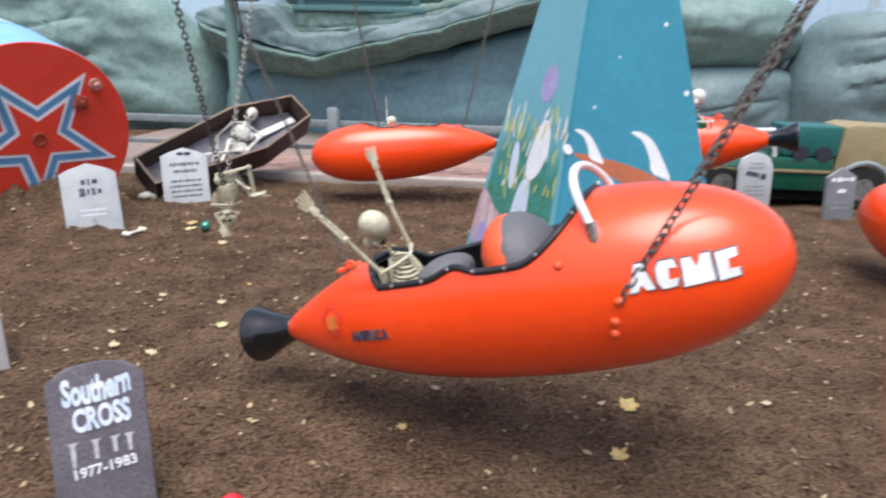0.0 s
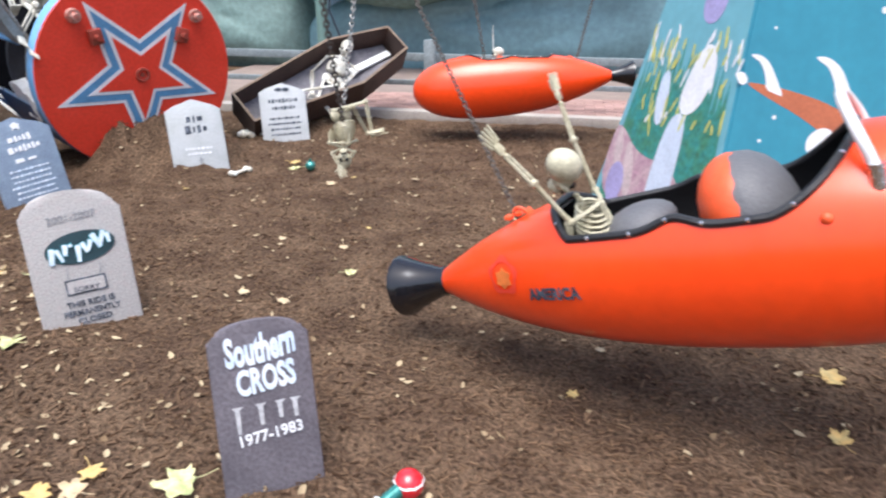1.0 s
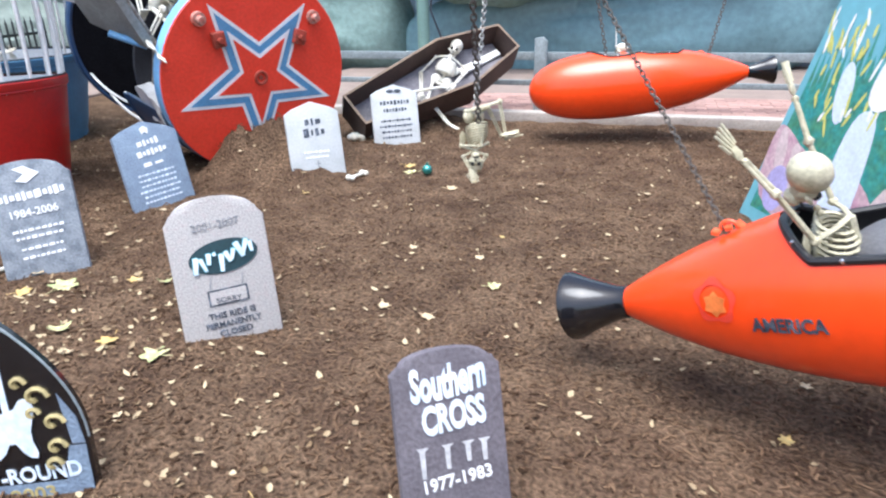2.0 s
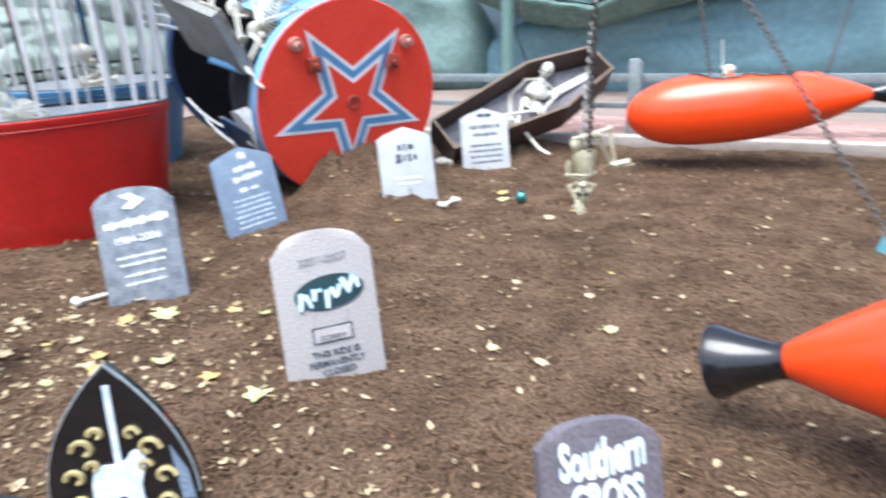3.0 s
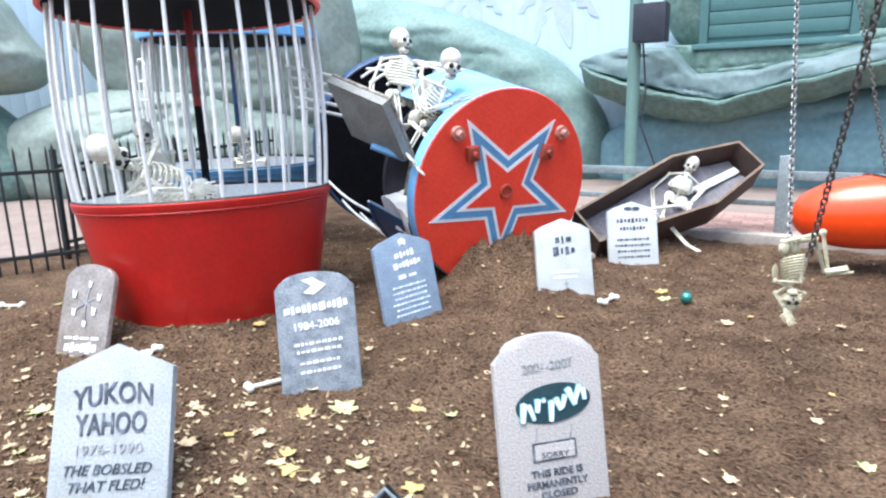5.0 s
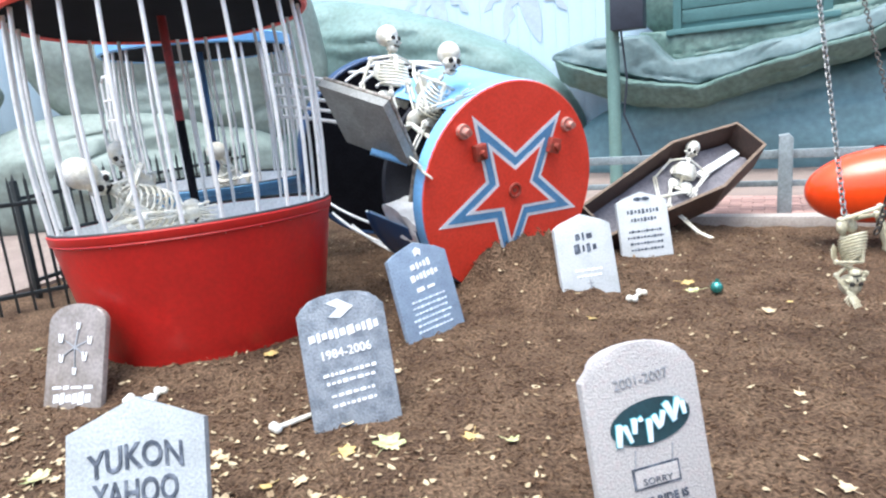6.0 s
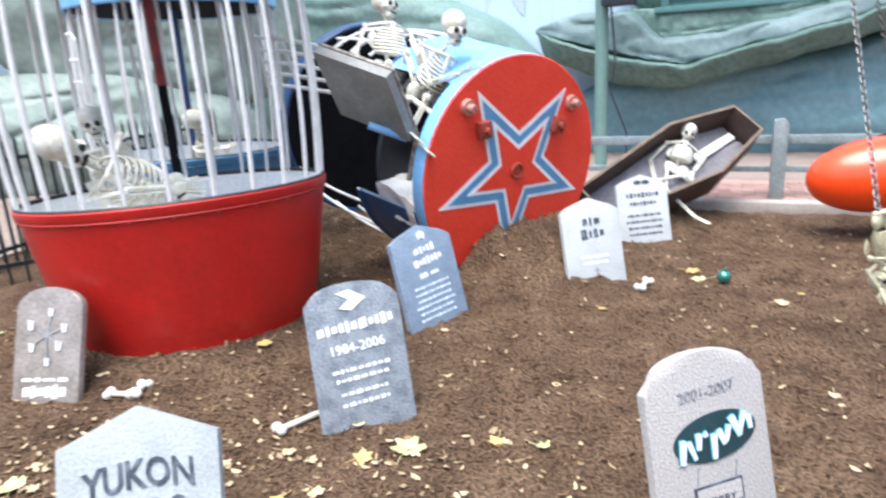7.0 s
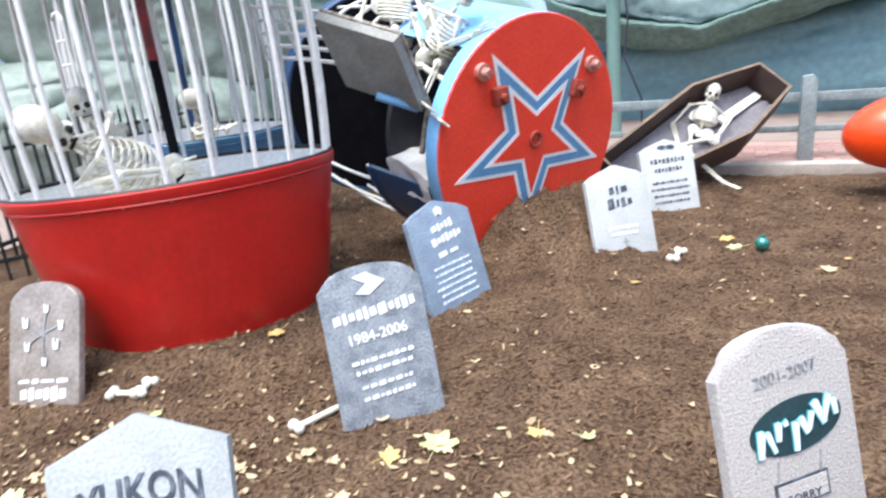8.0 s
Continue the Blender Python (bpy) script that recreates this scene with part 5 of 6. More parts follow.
# in the far rocket cars
skeleton((1.68, 4.93, 0.69), (1.64, 4.88, 0.9), (1.6, 4.85, 1.03), {"aa": [(1.48, 4.85, 0.77), (1.43, 4.9, 0.72)], "ba": [(1.73, 4.85, 0.77), (1.68, 4.9, 0.69)], "al": [(1.48, 4.95, 0.67)], "bl": [(1.48, 5.05, 0.67)]}, (-0.8, -0.5, 0), (-0.7, -0.6, 0), 0.72, "white plastic skeleton in a green shirt riding a rocket car", cloth=CLOTH_GREEN)
skeleton((-0.74, 5.55, 0.48), (-0.8, 5.54, 0.62), (-0.83, 5.55, 0.7), {"aa": [(-0.87, 5.6, 0.72), (-0.88, 5.62, 0.84)], "ba": [(-0.75, 5.5, 0.55), (-0.8, 5.48, 0.5)], "al": [(-0.95, 5.5, 0.48)], "bl": [(-0.95, 5.56, 0.48)]}, (-0.9, -0.3, 0), (-0.95, -0.2, 0), 0.5, "plastic skeleton riding low in a far rocket car")


# ---------- coffin ----------
def coffin():
    head = Vector((-1.86, 6.256, 0.755))
    u = Vector((0.61, 0.74, 0.29)).normalized()
    v = Vector((-0.65, 0.42, 0.63))
    v = (v - u * v.dot(u)).normalized()
    w = u.cross(v)
    m = Matrix((u, v, w)).transposed().to_4x4()
    m.translation = head
    ob = thing("coffin", m, "open brown wooden coffin propped up with a grey lining", "coffin")
    out = [(0, -0.155), (0, 0.155), (-0.62, 0.29), (-1.68, 0.17), (-1.68, -0.17), (-0.62, -0.29)]
    inn = [(-0.02, -0.138), (-0.02, 0.138), (-0.62, 0.268), (-1.66, 0.152), (-1.66, -0.152), (-0.62, -0.268)]
    for i in range(6):
        a, b, c, d = out[i], out[(i + 1) % 6], inn[(i + 1) % 6], inn[i]
        bm = bmesh.new()
        plate(bm, [a, b, c, d], 0.27, None)
        bmesh.ops.recalc_face_normals(bm, faces=bm.faces)
        part("side_board", bm, COFFIN, ob, smooth=False)
        bm = bmesh.new()
        plate(bm, [a, b, c, d], 0.004, pose(0, 0, 0.006))
        bmesh.ops.recalc_face_normals(bm, faces=bm.faces)
        part("edge", bm, COFFIN_EDGE, ob, "tan sawn edge", smooth=False)
    bm = bmesh.new()
    plate(bm, inn, 0.02, pose(0, 0, -0.25))
    bmesh.ops.recalc_face_normals(bm, faces=bm.faces)
    part("bottom_board", bm, COFFIN, ob, smooth=False)
    bm = bmesh.new()
    n, wd = 26, []
    for i in range(n):
        x = -0.05 - 1.58 * i / (n - 1)
        hw = np.interp(-x, [0, 0.62, 1.75], [0.12, 0.25, 0.14])
        wd.append([bm.verts.new((x, -hw + 2 * hw * j / 9, -0.225 + 0.025 * noise.noise((x * 7, j * 0.6, 2)) + 0.03 * abs(j - 4.5) / 4.5)) for j in range(10)])
    for a, b in zip(wd, wd[1:]):
        for j in range(9):
            bm.faces.new((a[j], a[j + 1], b[j + 1], b[j]))
    bmesh.ops.recalc_face_normals(bm, faces=bm.faces)
    part("lining", bm, SATIN, ob, "grey-violet satin lining")
    bm = bmesh.new()
    box(bm, (0.5, 0.07, 0.03), pose(-0.3, 0.0, -0.19, 0, 4, 4), 0.012)
    part("pillow", bm, TUB_WHITE, ob, "pale streaked pillow")


coffin()


# ---------- gravestones ----------
def standing(bl, br, shoulder):
    """Pose, half width and height of a board on two feet, leaning as its shoulders do."""
    bl, br = Vector((*bl, 0)), Vector((*br, 0))
    base = (bl + br) / 2
    x = (br - bl).normalized()
    y = Vector(shoulder) - base
    y = y - x * y.dot(x)
    h = y.length
    y.normalize()
    m = Matrix((x, y, x.cross(y))).transposed().to_4x4()
    m.translation = base
    return m, (br - bl).length / 2, h


def leaning(x, y, turn, back, tilt, wide, h):
    """Pose, half width and height of a board turned on the plan, leaning back and tilted in its plane."""
    return pose(x, y, 0, 90 - back, 0, turn) @ pose(0, 0, 0, 0, 0, tilt), wide / 2, h


def stone(stance, top, skin, label, depth=0.034, bevel=0.007, rise=0.055):
    """A board stone set into the mulch."""
    m, w, h = stance
    tops = {
        "arch": [(w, h), (w * 0.82, h + 0.6 * rise)] + [(w * 0.82 * math.cos(a), h + 0.6 * rise + rise * math.sin(a)) for a in np.linspace(0.2, math.pi - 0.2, 9)] + [(-w * 0.82, h + 0.6 * rise), (-w, h)],
        "round": [(w * math.cos(a), h + w * 0.85 * math.sin(a)) for a in np.linspace(0, math.pi, 15)],
        "low": [(w * math.cos(a), h + 0.09 * math.sin(a)) for a in np.linspace(0, math.pi, 15)],
        "point": [(w, h), (0, h + 0.085), (-w, h)],
        "flat_point": [(w, h), (w * 0.72, h + 0.03), (0, h + 0.075), (-w * 0.72, h + 0.03), (-w, h)],
        "gothic": [(w * (1 - t ** 2.0), h + 0.34 * t) for t in np.linspace(0, 1, 9)] + [(-w * (1 - t ** 2.0), h + 0.34 * t) for t in np.linspace(0.875, 0, 8)],
    }[top]
    outline = [(-w, -0.1), (w, -0.1)] + list(tops)
    ob = thing("gravestone", m, label, "gravestone", "mock gravestones")
    bm = bmesh.new()
    plate(bm, outline, depth, None, bevel)
    bmesh.ops.triangulate(bm, faces=[f for f in bm.faces if len(f.verts) > 4])
    part("slab", bm, skin, ob)
    return ob, w, h


def write(ob, text, x, y, width, size, skin, turn=0.0, bold=0.0, squash=1.0, label="", shear=0.0, arc=0.0):
    bm = lettering(text, size, width, squash, bold, shear)
    for v in bm.verts:
        v.co.y -= arc * (v.co.x / (width / 2)) ** 2
    part("lettering", moved(bm, pose(x, y, 0.003, 0, 0, turn)), skin, ob, label or "painted words " + text, smooth=False)


def bars(ob, x, y, widths, high, skin, turn=0.0, gap=0.012, seed=1):
    """Plain bars for writing: a row of short blocks."""
    total = sum(widths) + gap * (len(widths) - 1)
    cx = -total / 2
    for i, wd in enumerate(widths):
        k = high * (0.66 + 0.5 * ((i * 7 + seed) % 5) / 4)
        bm = bmesh.new()
        plate(bm, [(cx, -k / 2), (cx + wd, -k / 2 + 0.1 * k), (cx + wd * 0.96, k / 2), (cx + 0.04 * wd, k / 2 - 0.08 * k)], 0.003, pose(x, y, 0.003, 0, 0, turn))
        part("writing_bar", bm, skin, ob, smooth=False)
        cx += wd + gap


def lines(ob, x, y, wide, rows, step, high, skin, seed=0, turn=0.0):
    rnd = random.Random(seed)
    for r in range(rows):
        left, words = wide * rnd.uniform(0.8, 1.0), []
        while left > 0.01:
            q = min(left, rnd.uniform(0.01, 0.026))
            words.append(q)
            left -= q + 0.006
        bars(ob, x, y - r * step, words, high, skin, turn, 0.006, r + seed)


def shape(ob, name, outline, skin, lift, label=""):
    bm = bmesh.new()
    plate(bm, outline, 0.003, pose(0, 0, lift))
    part(name, bm, skin, ob, label, smooth=False)


# pale stone with the dark oval
ob, w, h = stone(leaning(-2.003, 1.932, 38.6, 14.6, 1.0, 0.353, 0.443), "arch", PALE_STONE, "pale granite-look gravestone with a dark oval badge, leaning in mulch")
write(ob, "2001-2007", 0.0, h - 0.015, 0.17, 0.04, GREY_INK, 4)
shape(ob, "oval_badge", ellipse(0.01, h - 0.136, 0.125, 0.062, 32, 6), DEEP_TEAL, 0.004, "dark teal oval badge")
BADGE = ((-0.1, -0.012, 0.074, -8, 0.017), (-0.074, -0.014, 0.062, 18, 0.012), (-0.052, 0.002, 0.05, -6, 0.015), (-0.032, 0.014, 0.014, -70, 0.011), (-0.008, -0.022, 0.078, -4, 0.015), (0.016, -0.004, 0.05, 20, 0.014), (0.034, 0.0, 0.05, -18, 0.013), (0.06, 0.012, 0.072, 22, 0.017), (0.08, 0.016, 0.07, -20, 0.014), (0.102, 0.012, 0.046, 6, 0.013))
for i, (dx, dy, hh, lean, wide) in enumerate(BADGE):
    hh *= 0.84
    c, s = math.cos(radians(lean)), math.sin(radians(lean))
    stroke = [(-0.5, -0.5), (0.35, -0.5), (0.5, 0.42), (0.1, 0.5), (-0.7, 0.46)]
    for grow, skin, lift in ((0.004, AQUA, 0.008), (0.0, ICE, 0.0095)):
        shape(ob, "badge_mark", [(0.01 + dx + c * a * (wide + grow) - s * q * (hh + grow), h - 0.136 + dy + 0.1 * dx + s * a * (wide + grow) + c * q * (hh + grow)) for a, q in stroke], skin, lift + 0.0003 * i, "plain pale aqua mark")
shape(ob, "sign_board", [(-0.07, h - 0.318), (0.075, h - 0.313), (0.075, h - 0.253), (-0.07, h - 0.258)], INK, 0.004)
shape(ob, "sign_board", [(-0.063, h - 0.312), (0.068, h - 0.307), (0.068, h - 0.259), (-0.063, h - 0.264)], PALE_STONE, 0.0065)
for xx in (-0.06, 0.055):
    shape(ob, "sign_line", [(xx, h - 0.258), (xx + 0.003, h - 0.258), (xx + 0.012, h - 0.208), (xx + 0.009, h - 0.208)], GREY_INK, 0.004)
write(ob, "WE'RE", 0.0, h - 0.274, 0.07, 0.024, INK, 1)
part("lettering", moved(lettering("SORRY", 0.026, 0.09), pose(0.003, h - 0.297, 0.0072)), INK, ob, "painted words SORRY", smooth=False)
write(ob, "THIS RIDE IS", 0.005, h - 0.353, 0.17, 0.032, INK, 2, 0.0006)
write(ob, "PERMANENTLY", 0.005, h - 0.388, 0.2, 0.032, INK, 2, 0.0006)
write(ob, "CLOSED", 0.008, h - 0.421, 0.12, 0.032, INK, 2, 0.0006)

# dark weathered stone with pale blue script
ob, w, h = stone(leaning(-0.918, 1.225, 32.7, 18.9, -0.9, 0.263, 0.407), "arch", DARK_STONE, "dark purple-grey gravestone with pale blue Southern Cross lettering", rise=0.032)
write(ob, "Southern", 0.0, h - 0.024, 0.185, 0.07, ICE, 6, 0.0028, 1.5, arc=-0.008, shear=0.2)
write(ob, "CROSS", 0.008, h - 0.106, 0.155, 0.07, ICE, 5, 0.0028, 1.3, shear=0.1)
for xx, hh in ((-0.075, 0.06), (-0.015, 0.045), (0.035, 0.035), (0.075, 0.04)):
    shape(ob, "sword_mark", [(xx - 0.005, h - 0.185 - hh), (xx + 0.005, h - 0.185 - hh), (xx + 0.006, h - 0.18), (xx + 0.015, h - 0.173), (xx - 0.013, h - 0.173), (xx - 0.007, h - 0.18)], SWORD_GREY, 0.004)
write(ob, "1977-1983", 0.005, h - 0.258, 0.165, 0.042, CHALK, 5, 0.0008)

# white stone, black serif-like lettering
ob, w, h = stone(leaning(-3.279, 1.233, 28.5, 27.3, 2.4, 0.398, 0.434), "point", YUKON_STONE, "whitish pointed gravestone with black Yukon Yahoo lettering")
write(ob, "YUKON", 0.0, h - 0.08, 0.27, 0.085, INK, 2, 0.0014, 1.15, arc=0.018)
write(ob, "YAHOO", 0.0, h - 0.18, 0.24, 0.085, INK, 1, 0.0014, 1.15)
write(ob, "1976-1990", 0.0, h - 0.262, 0.22, 0.045, GREY_INK, 0)
write(ob, "THE BOBSLED", 0.0, h - 0.325, 0.29, 0.047, INK, 0, 0.0003, shear=0.3)
write(ob, "THAT FLED!", 0.0, h - 0.376, 0.25, 0.047, INK, 1, 0.0003, shear=0.3)

# grey stone with an arrow
ob, w, h = stone(leaning(-3.206, 2.225, 37.2, 16.2, 2.1, 0.353, 0.459), "arch", GREY_STONE, "speckled grey gravestone with a white arrow mark, leaning in mulch", rise=0.045)
shape(ob, "arrow_mark", [(-0.055, h + 0.035), (-0.005, h + 0.046), (0.055, h + 0.008), (-0.005, h - 0.032), (-0.05, h - 0.022), (-0.01, h + 0.008)], CHALK, 0.004, "white arrow mark")
bars(ob, 0.0, h - 0.088, [0.026, 0.014, 0.02, 0.018, 0.014, 0.022, 0.03, 0.018, 0.014, 0.02, 0.018], 0.04, CHALK, 5, 0.007)
write(ob, "1984-2006", 0.0, h - 0.165, 0.2, 0.05, CHALK, 4, 0.0008)
lines(ob, 0.0, h - 0.245, 0.22, 2, 0.034, 0.014, CHALK, 2, 4)
lines(ob, 0.0, h - 0.33, 0.19, 2, 0.04, 0.014, CHALK, 5, 4)

# blue-grey pointed stone
ob, w, h = stone(leaning(-3.324, 3.203, 61.6, 18.3, -0.1, 0.378, 0.448), "flat_point", SLATE_STONE, "blue-grey cut-corner gravestone with white writing")
shape(ob, "crest_mark", [(-0.025, h + 0.03), (0.0, h + 0.045), (0.025, h + 0.03), (0.018, h - 0.005), (0.0, h + 0.01), (-0.018, h - 0.005)], CHALK, 0.004, "white crest mark")
bars(ob, 0.0, h - 0.052, [0.03, 0.016, 0.014, 0.018, 0.02], 0.038, CHALK, 8, 0.008)
bars(ob, 0.01, h - 0.11, [0.03, 0.016, 0.02, 0.016, 0.02, 0.018, 0.02], 0.038, CHALK, 8, 0.007, 3)
bars(ob, 0.0, h - 0.18, [0.05, 0.05], 0.025, CHALK, 5, 0.02, 3)
lines(ob, 0.0, h - 0.235, 0.26, 6, 0.032, 0.012, ICE, 9, 5)

# two whitish stones by the toppled car
ob, w, h = stone(leaning(-2.652, 3.915, 38.3, 16.8, -0.1, 0.36, 0.453), "flat_point", WHITE_STONE, "whitish cut-corner gravestone in front of the starred disc")
bars(ob, 0.0, h - 0.06, [0.028, 0.014, 0.036], 0.05, INK, 2, 0.014)
bars(ob, 0.0, h - 0.13, [0.038, 0.014, 0.024, 0.024], 0.052, INK, 2, 0.014, 4)
lines(ob, 0.0, h - 0.26, 0.2, 2, 0.035, 0.016, CHALK, 4)
shape(ob, "cross_mark", [(-0.004, 0.08), (0.004, 0.08), (0.004, 0.11), (0.018, 0.11), (0.018, 0.117), (0.004, 0.117), (0.004, 0.135), (-0.004, 0.135), (-0.004, 0.117), (-0.018, 0.117), (-0.018, 0.11), (-0.004, 0.11)], GREY_INK, 0.004)
ob, w, h = stone(leaning(-2.5, 4.987, 30.5, 18.9, -0.5, 0.378, 0.416), "flat_point", WHITE_STONE, "whitish pointed gravestone in front of the coffin")
shape(ob, "ring_mark", ellipse(-0.03, h + 0.02, 0.03, 0.014), INK, 0.004, "small dark ring mark")
shape(ob, "ring_mark", ellipse(0.03, h + 0.02, 0.03, 0.014), INK, 0.0045, "small dark ring mark")
bars(ob, 0.0, h - 0.07, [0.016, 0.02, 0.018, 0.018, 0.02, 0.018, 0.014, 0.014, 0.018], 0.036, INK, 2, 0.01)
bars(ob, 0.0, h - 0.13, [0.014, 0.016, 0.016, 0.014, 0.02, 0.014, 0.016, 0.016], 0.03, INK, 2, 0.009)
lines(ob, 0.0, h - 0.215, 0.28, 4, 0.044, 0.018, INK, 7, 2)

# dull clear board with a scratched wheel
ob, w, h = stone(leaning(-4.619, 1.976, 11.2, 22.8, 2.9, 0.325, 0.388), "low", CLEAR_STONE, "dull grey-brown gravestone with a white spoked wheel mark", 0.03)
cy = h - 0.115
for i, (a, r) in enumerate(((80, 0.1), (20, 0.09), (-35, 0.075), (-85, 0.11), (215, 0.085), (150, 0.09))):
    a = radians(a)
    tip = (r * math.cos(a), cy + r * math.sin(a))
    shape(ob, "spoke_mark", [(0.004 * math.cos(a + 1.57), cy + 0.004 * math.sin(a + 1.57)), (0.004 * math.cos(a - 1.57), cy + 0.004 * math.sin(a - 1.57)), (tip[0] + 0.003, tip[1]), (tip[0] - 0.003, tip[1] + 0.003)], GREY_INK, 0.004 + 0.0003 * i)
    shape(ob, "gondola_mark", [(tip[0] + x * k, tip[1] + q * k) for k in (0.8 + 0.1 * (i % 3),) for x, q in ((-0.014, 0.02), (-0.01, -0.02), (0.01, -0.022), (0.014, 0.018), (0.006, 0.018), (0.004, 0.0), (-0.004, 0.0), (-0.006, 0.02))], CHALK, 0.0075 + 0.0003 * i)
bars(ob, 0.0, h - 0.3, [0.05, 0.03, 0.06, 0.05], 0.018, CHALK, 0, 0.012)
bars(ob, 0.0, h - 0.35, [0.03, 0.024, 0.03, 0.024, 0.03, 0.03], 0.052, CHALK, 0, 0.008)

# gothic pointed board with gold scrolls, nearest the viewers
ob, w, h = stone(standing((-2.22, 0.985), (-1.895, 1.135), (-2.066, 1.075, 0.15)), "gothic", BLACK_GLOSS, "dark pointed-arch board with gold scrolls and a pale horse shape", 0.03)
bm = bmesh.new()
pipe(bm, [(sx * w * (1 - t ** 2.0), h + 0.34 * t, -0.004) for sx, ts in ((-1, np.linspace(0, 1, 9)), (1, np.linspace(0.9, 0, 9))) for t in ts], 0.0045, 5)
part("edge", bm, TIMBER, ob, "pale worn board edge")
shape(ob, "lower_panel", [(-w + 0.008, -0.08), (w - 0.008, -0.08), (w - 0.008, h - 0.02), (w * 0.72, h - 0.02), (w * 0.6, h - 0.12), (-w * 0.6, h - 0.12), (-w * 0.72, h - 0.02), (-w + 0.008, h - 0.02)], SLATE_STONE, 0.0025, "blue-grey painted panel")
shape(ob, "side_panel", [(w * 0.7, h + 0.13), (w * 0.9, h + 0.06), (w - 0.008, h - 0.015), (w * 0.78, h - 0.015)], SLATE_STONE, 0.0028, "blue-grey painted edge band")
for sx in (-1, 1):
    for cx, cy, r in ((0.075, h + 0.125, 0.032), (0.105, h + 0.05, 0.028), (0.1, h - 0.02, 0.026), (0.04, h + 0.165, 0.02), (0.06, h + 0.08, 0.018), (0.085, h - 0.07, 0.022)):
        bm = bmesh.new()
        pts = [(sx * cx + (r * (1 - 0.09 * k)) * math.cos(0.55 * k) * sx, cy + (r * (1 - 0.09 * k)) * math.sin(0.55 * k), 0.004) for k in range(10)]
        pipe(bm, pts, 0.0075, 5)
        part("scroll", bm, GOLD, ob, "gold painted scroll")
shape(ob, "pole_mark", [(-0.008, h + 0.08), (0.008, h + 0.08), (0.008, h + 0.29), (-0.008, h + 0.29)], ICE, 0.004, "pale twisted pole")
shape(ob, "horse_shape", rounded([(-0.075, h + 0.02), (-0.055, h + 0.085), (0.015, h + 0.09), (0.04, h + 0.13), (0.07, h + 0.11), (0.06, h + 0.07), (0.045, h + 0.02), (0.06, h - 0.045), (0.03, h - 0.04), (0.0, h + 0.015), (-0.03, h - 0.04), (-0.06, h - 0.04)], 1), ICE, 0.007, "pale blue plain horse shape")
write(ob, "-ROUND", 0.05, h - 0.09, 0.2, 0.06, ICE, 3, 0.0015, label="pale blue lettering")
write(ob, "2003", 0.02, h - 0.15, 0.11, 0.05, GOLD, 3, 0.0008)

# two far stones by the green car
ob, w, h = stone(standing((2.316, 5.7), (2.63, 5.77), (2.46, 5.77, 0.38)), "round", WHITE_STONE, "white round-topped gravestone by the green car")
bars(ob, 0.0, h - 0.06, [0.14, 0.05], 0.055, INK, -12, 0.01)
lines(ob, 0.0, h + 0.04, 0.16, 2, 0.035, 0.018, GREY_INK, 3)
lines(ob, 0.0, h - 0.16, 0.2, 3, 0.04, 0.018, GREY_INK, 6)
ob, w, h = stone(standing((2.97, 5.45), (3.26, 5.56), (3.11, 5.54, 0.37)), "point", DULL_STONE, "dull grey pointed gravestone by the green car")
bars(ob, 0.0, h - 0.02, [0.05, 0.06, 0.06, 0.05], 0.04, CHALK, 0, 0.008)
bars(ob, 0.0, h - 0.12, [0.09], 0.045, CHALK)
lines(ob, 0.0, h - 0.22, 0.2, 2, 0.045, 0.02, GREY_INK, 8)


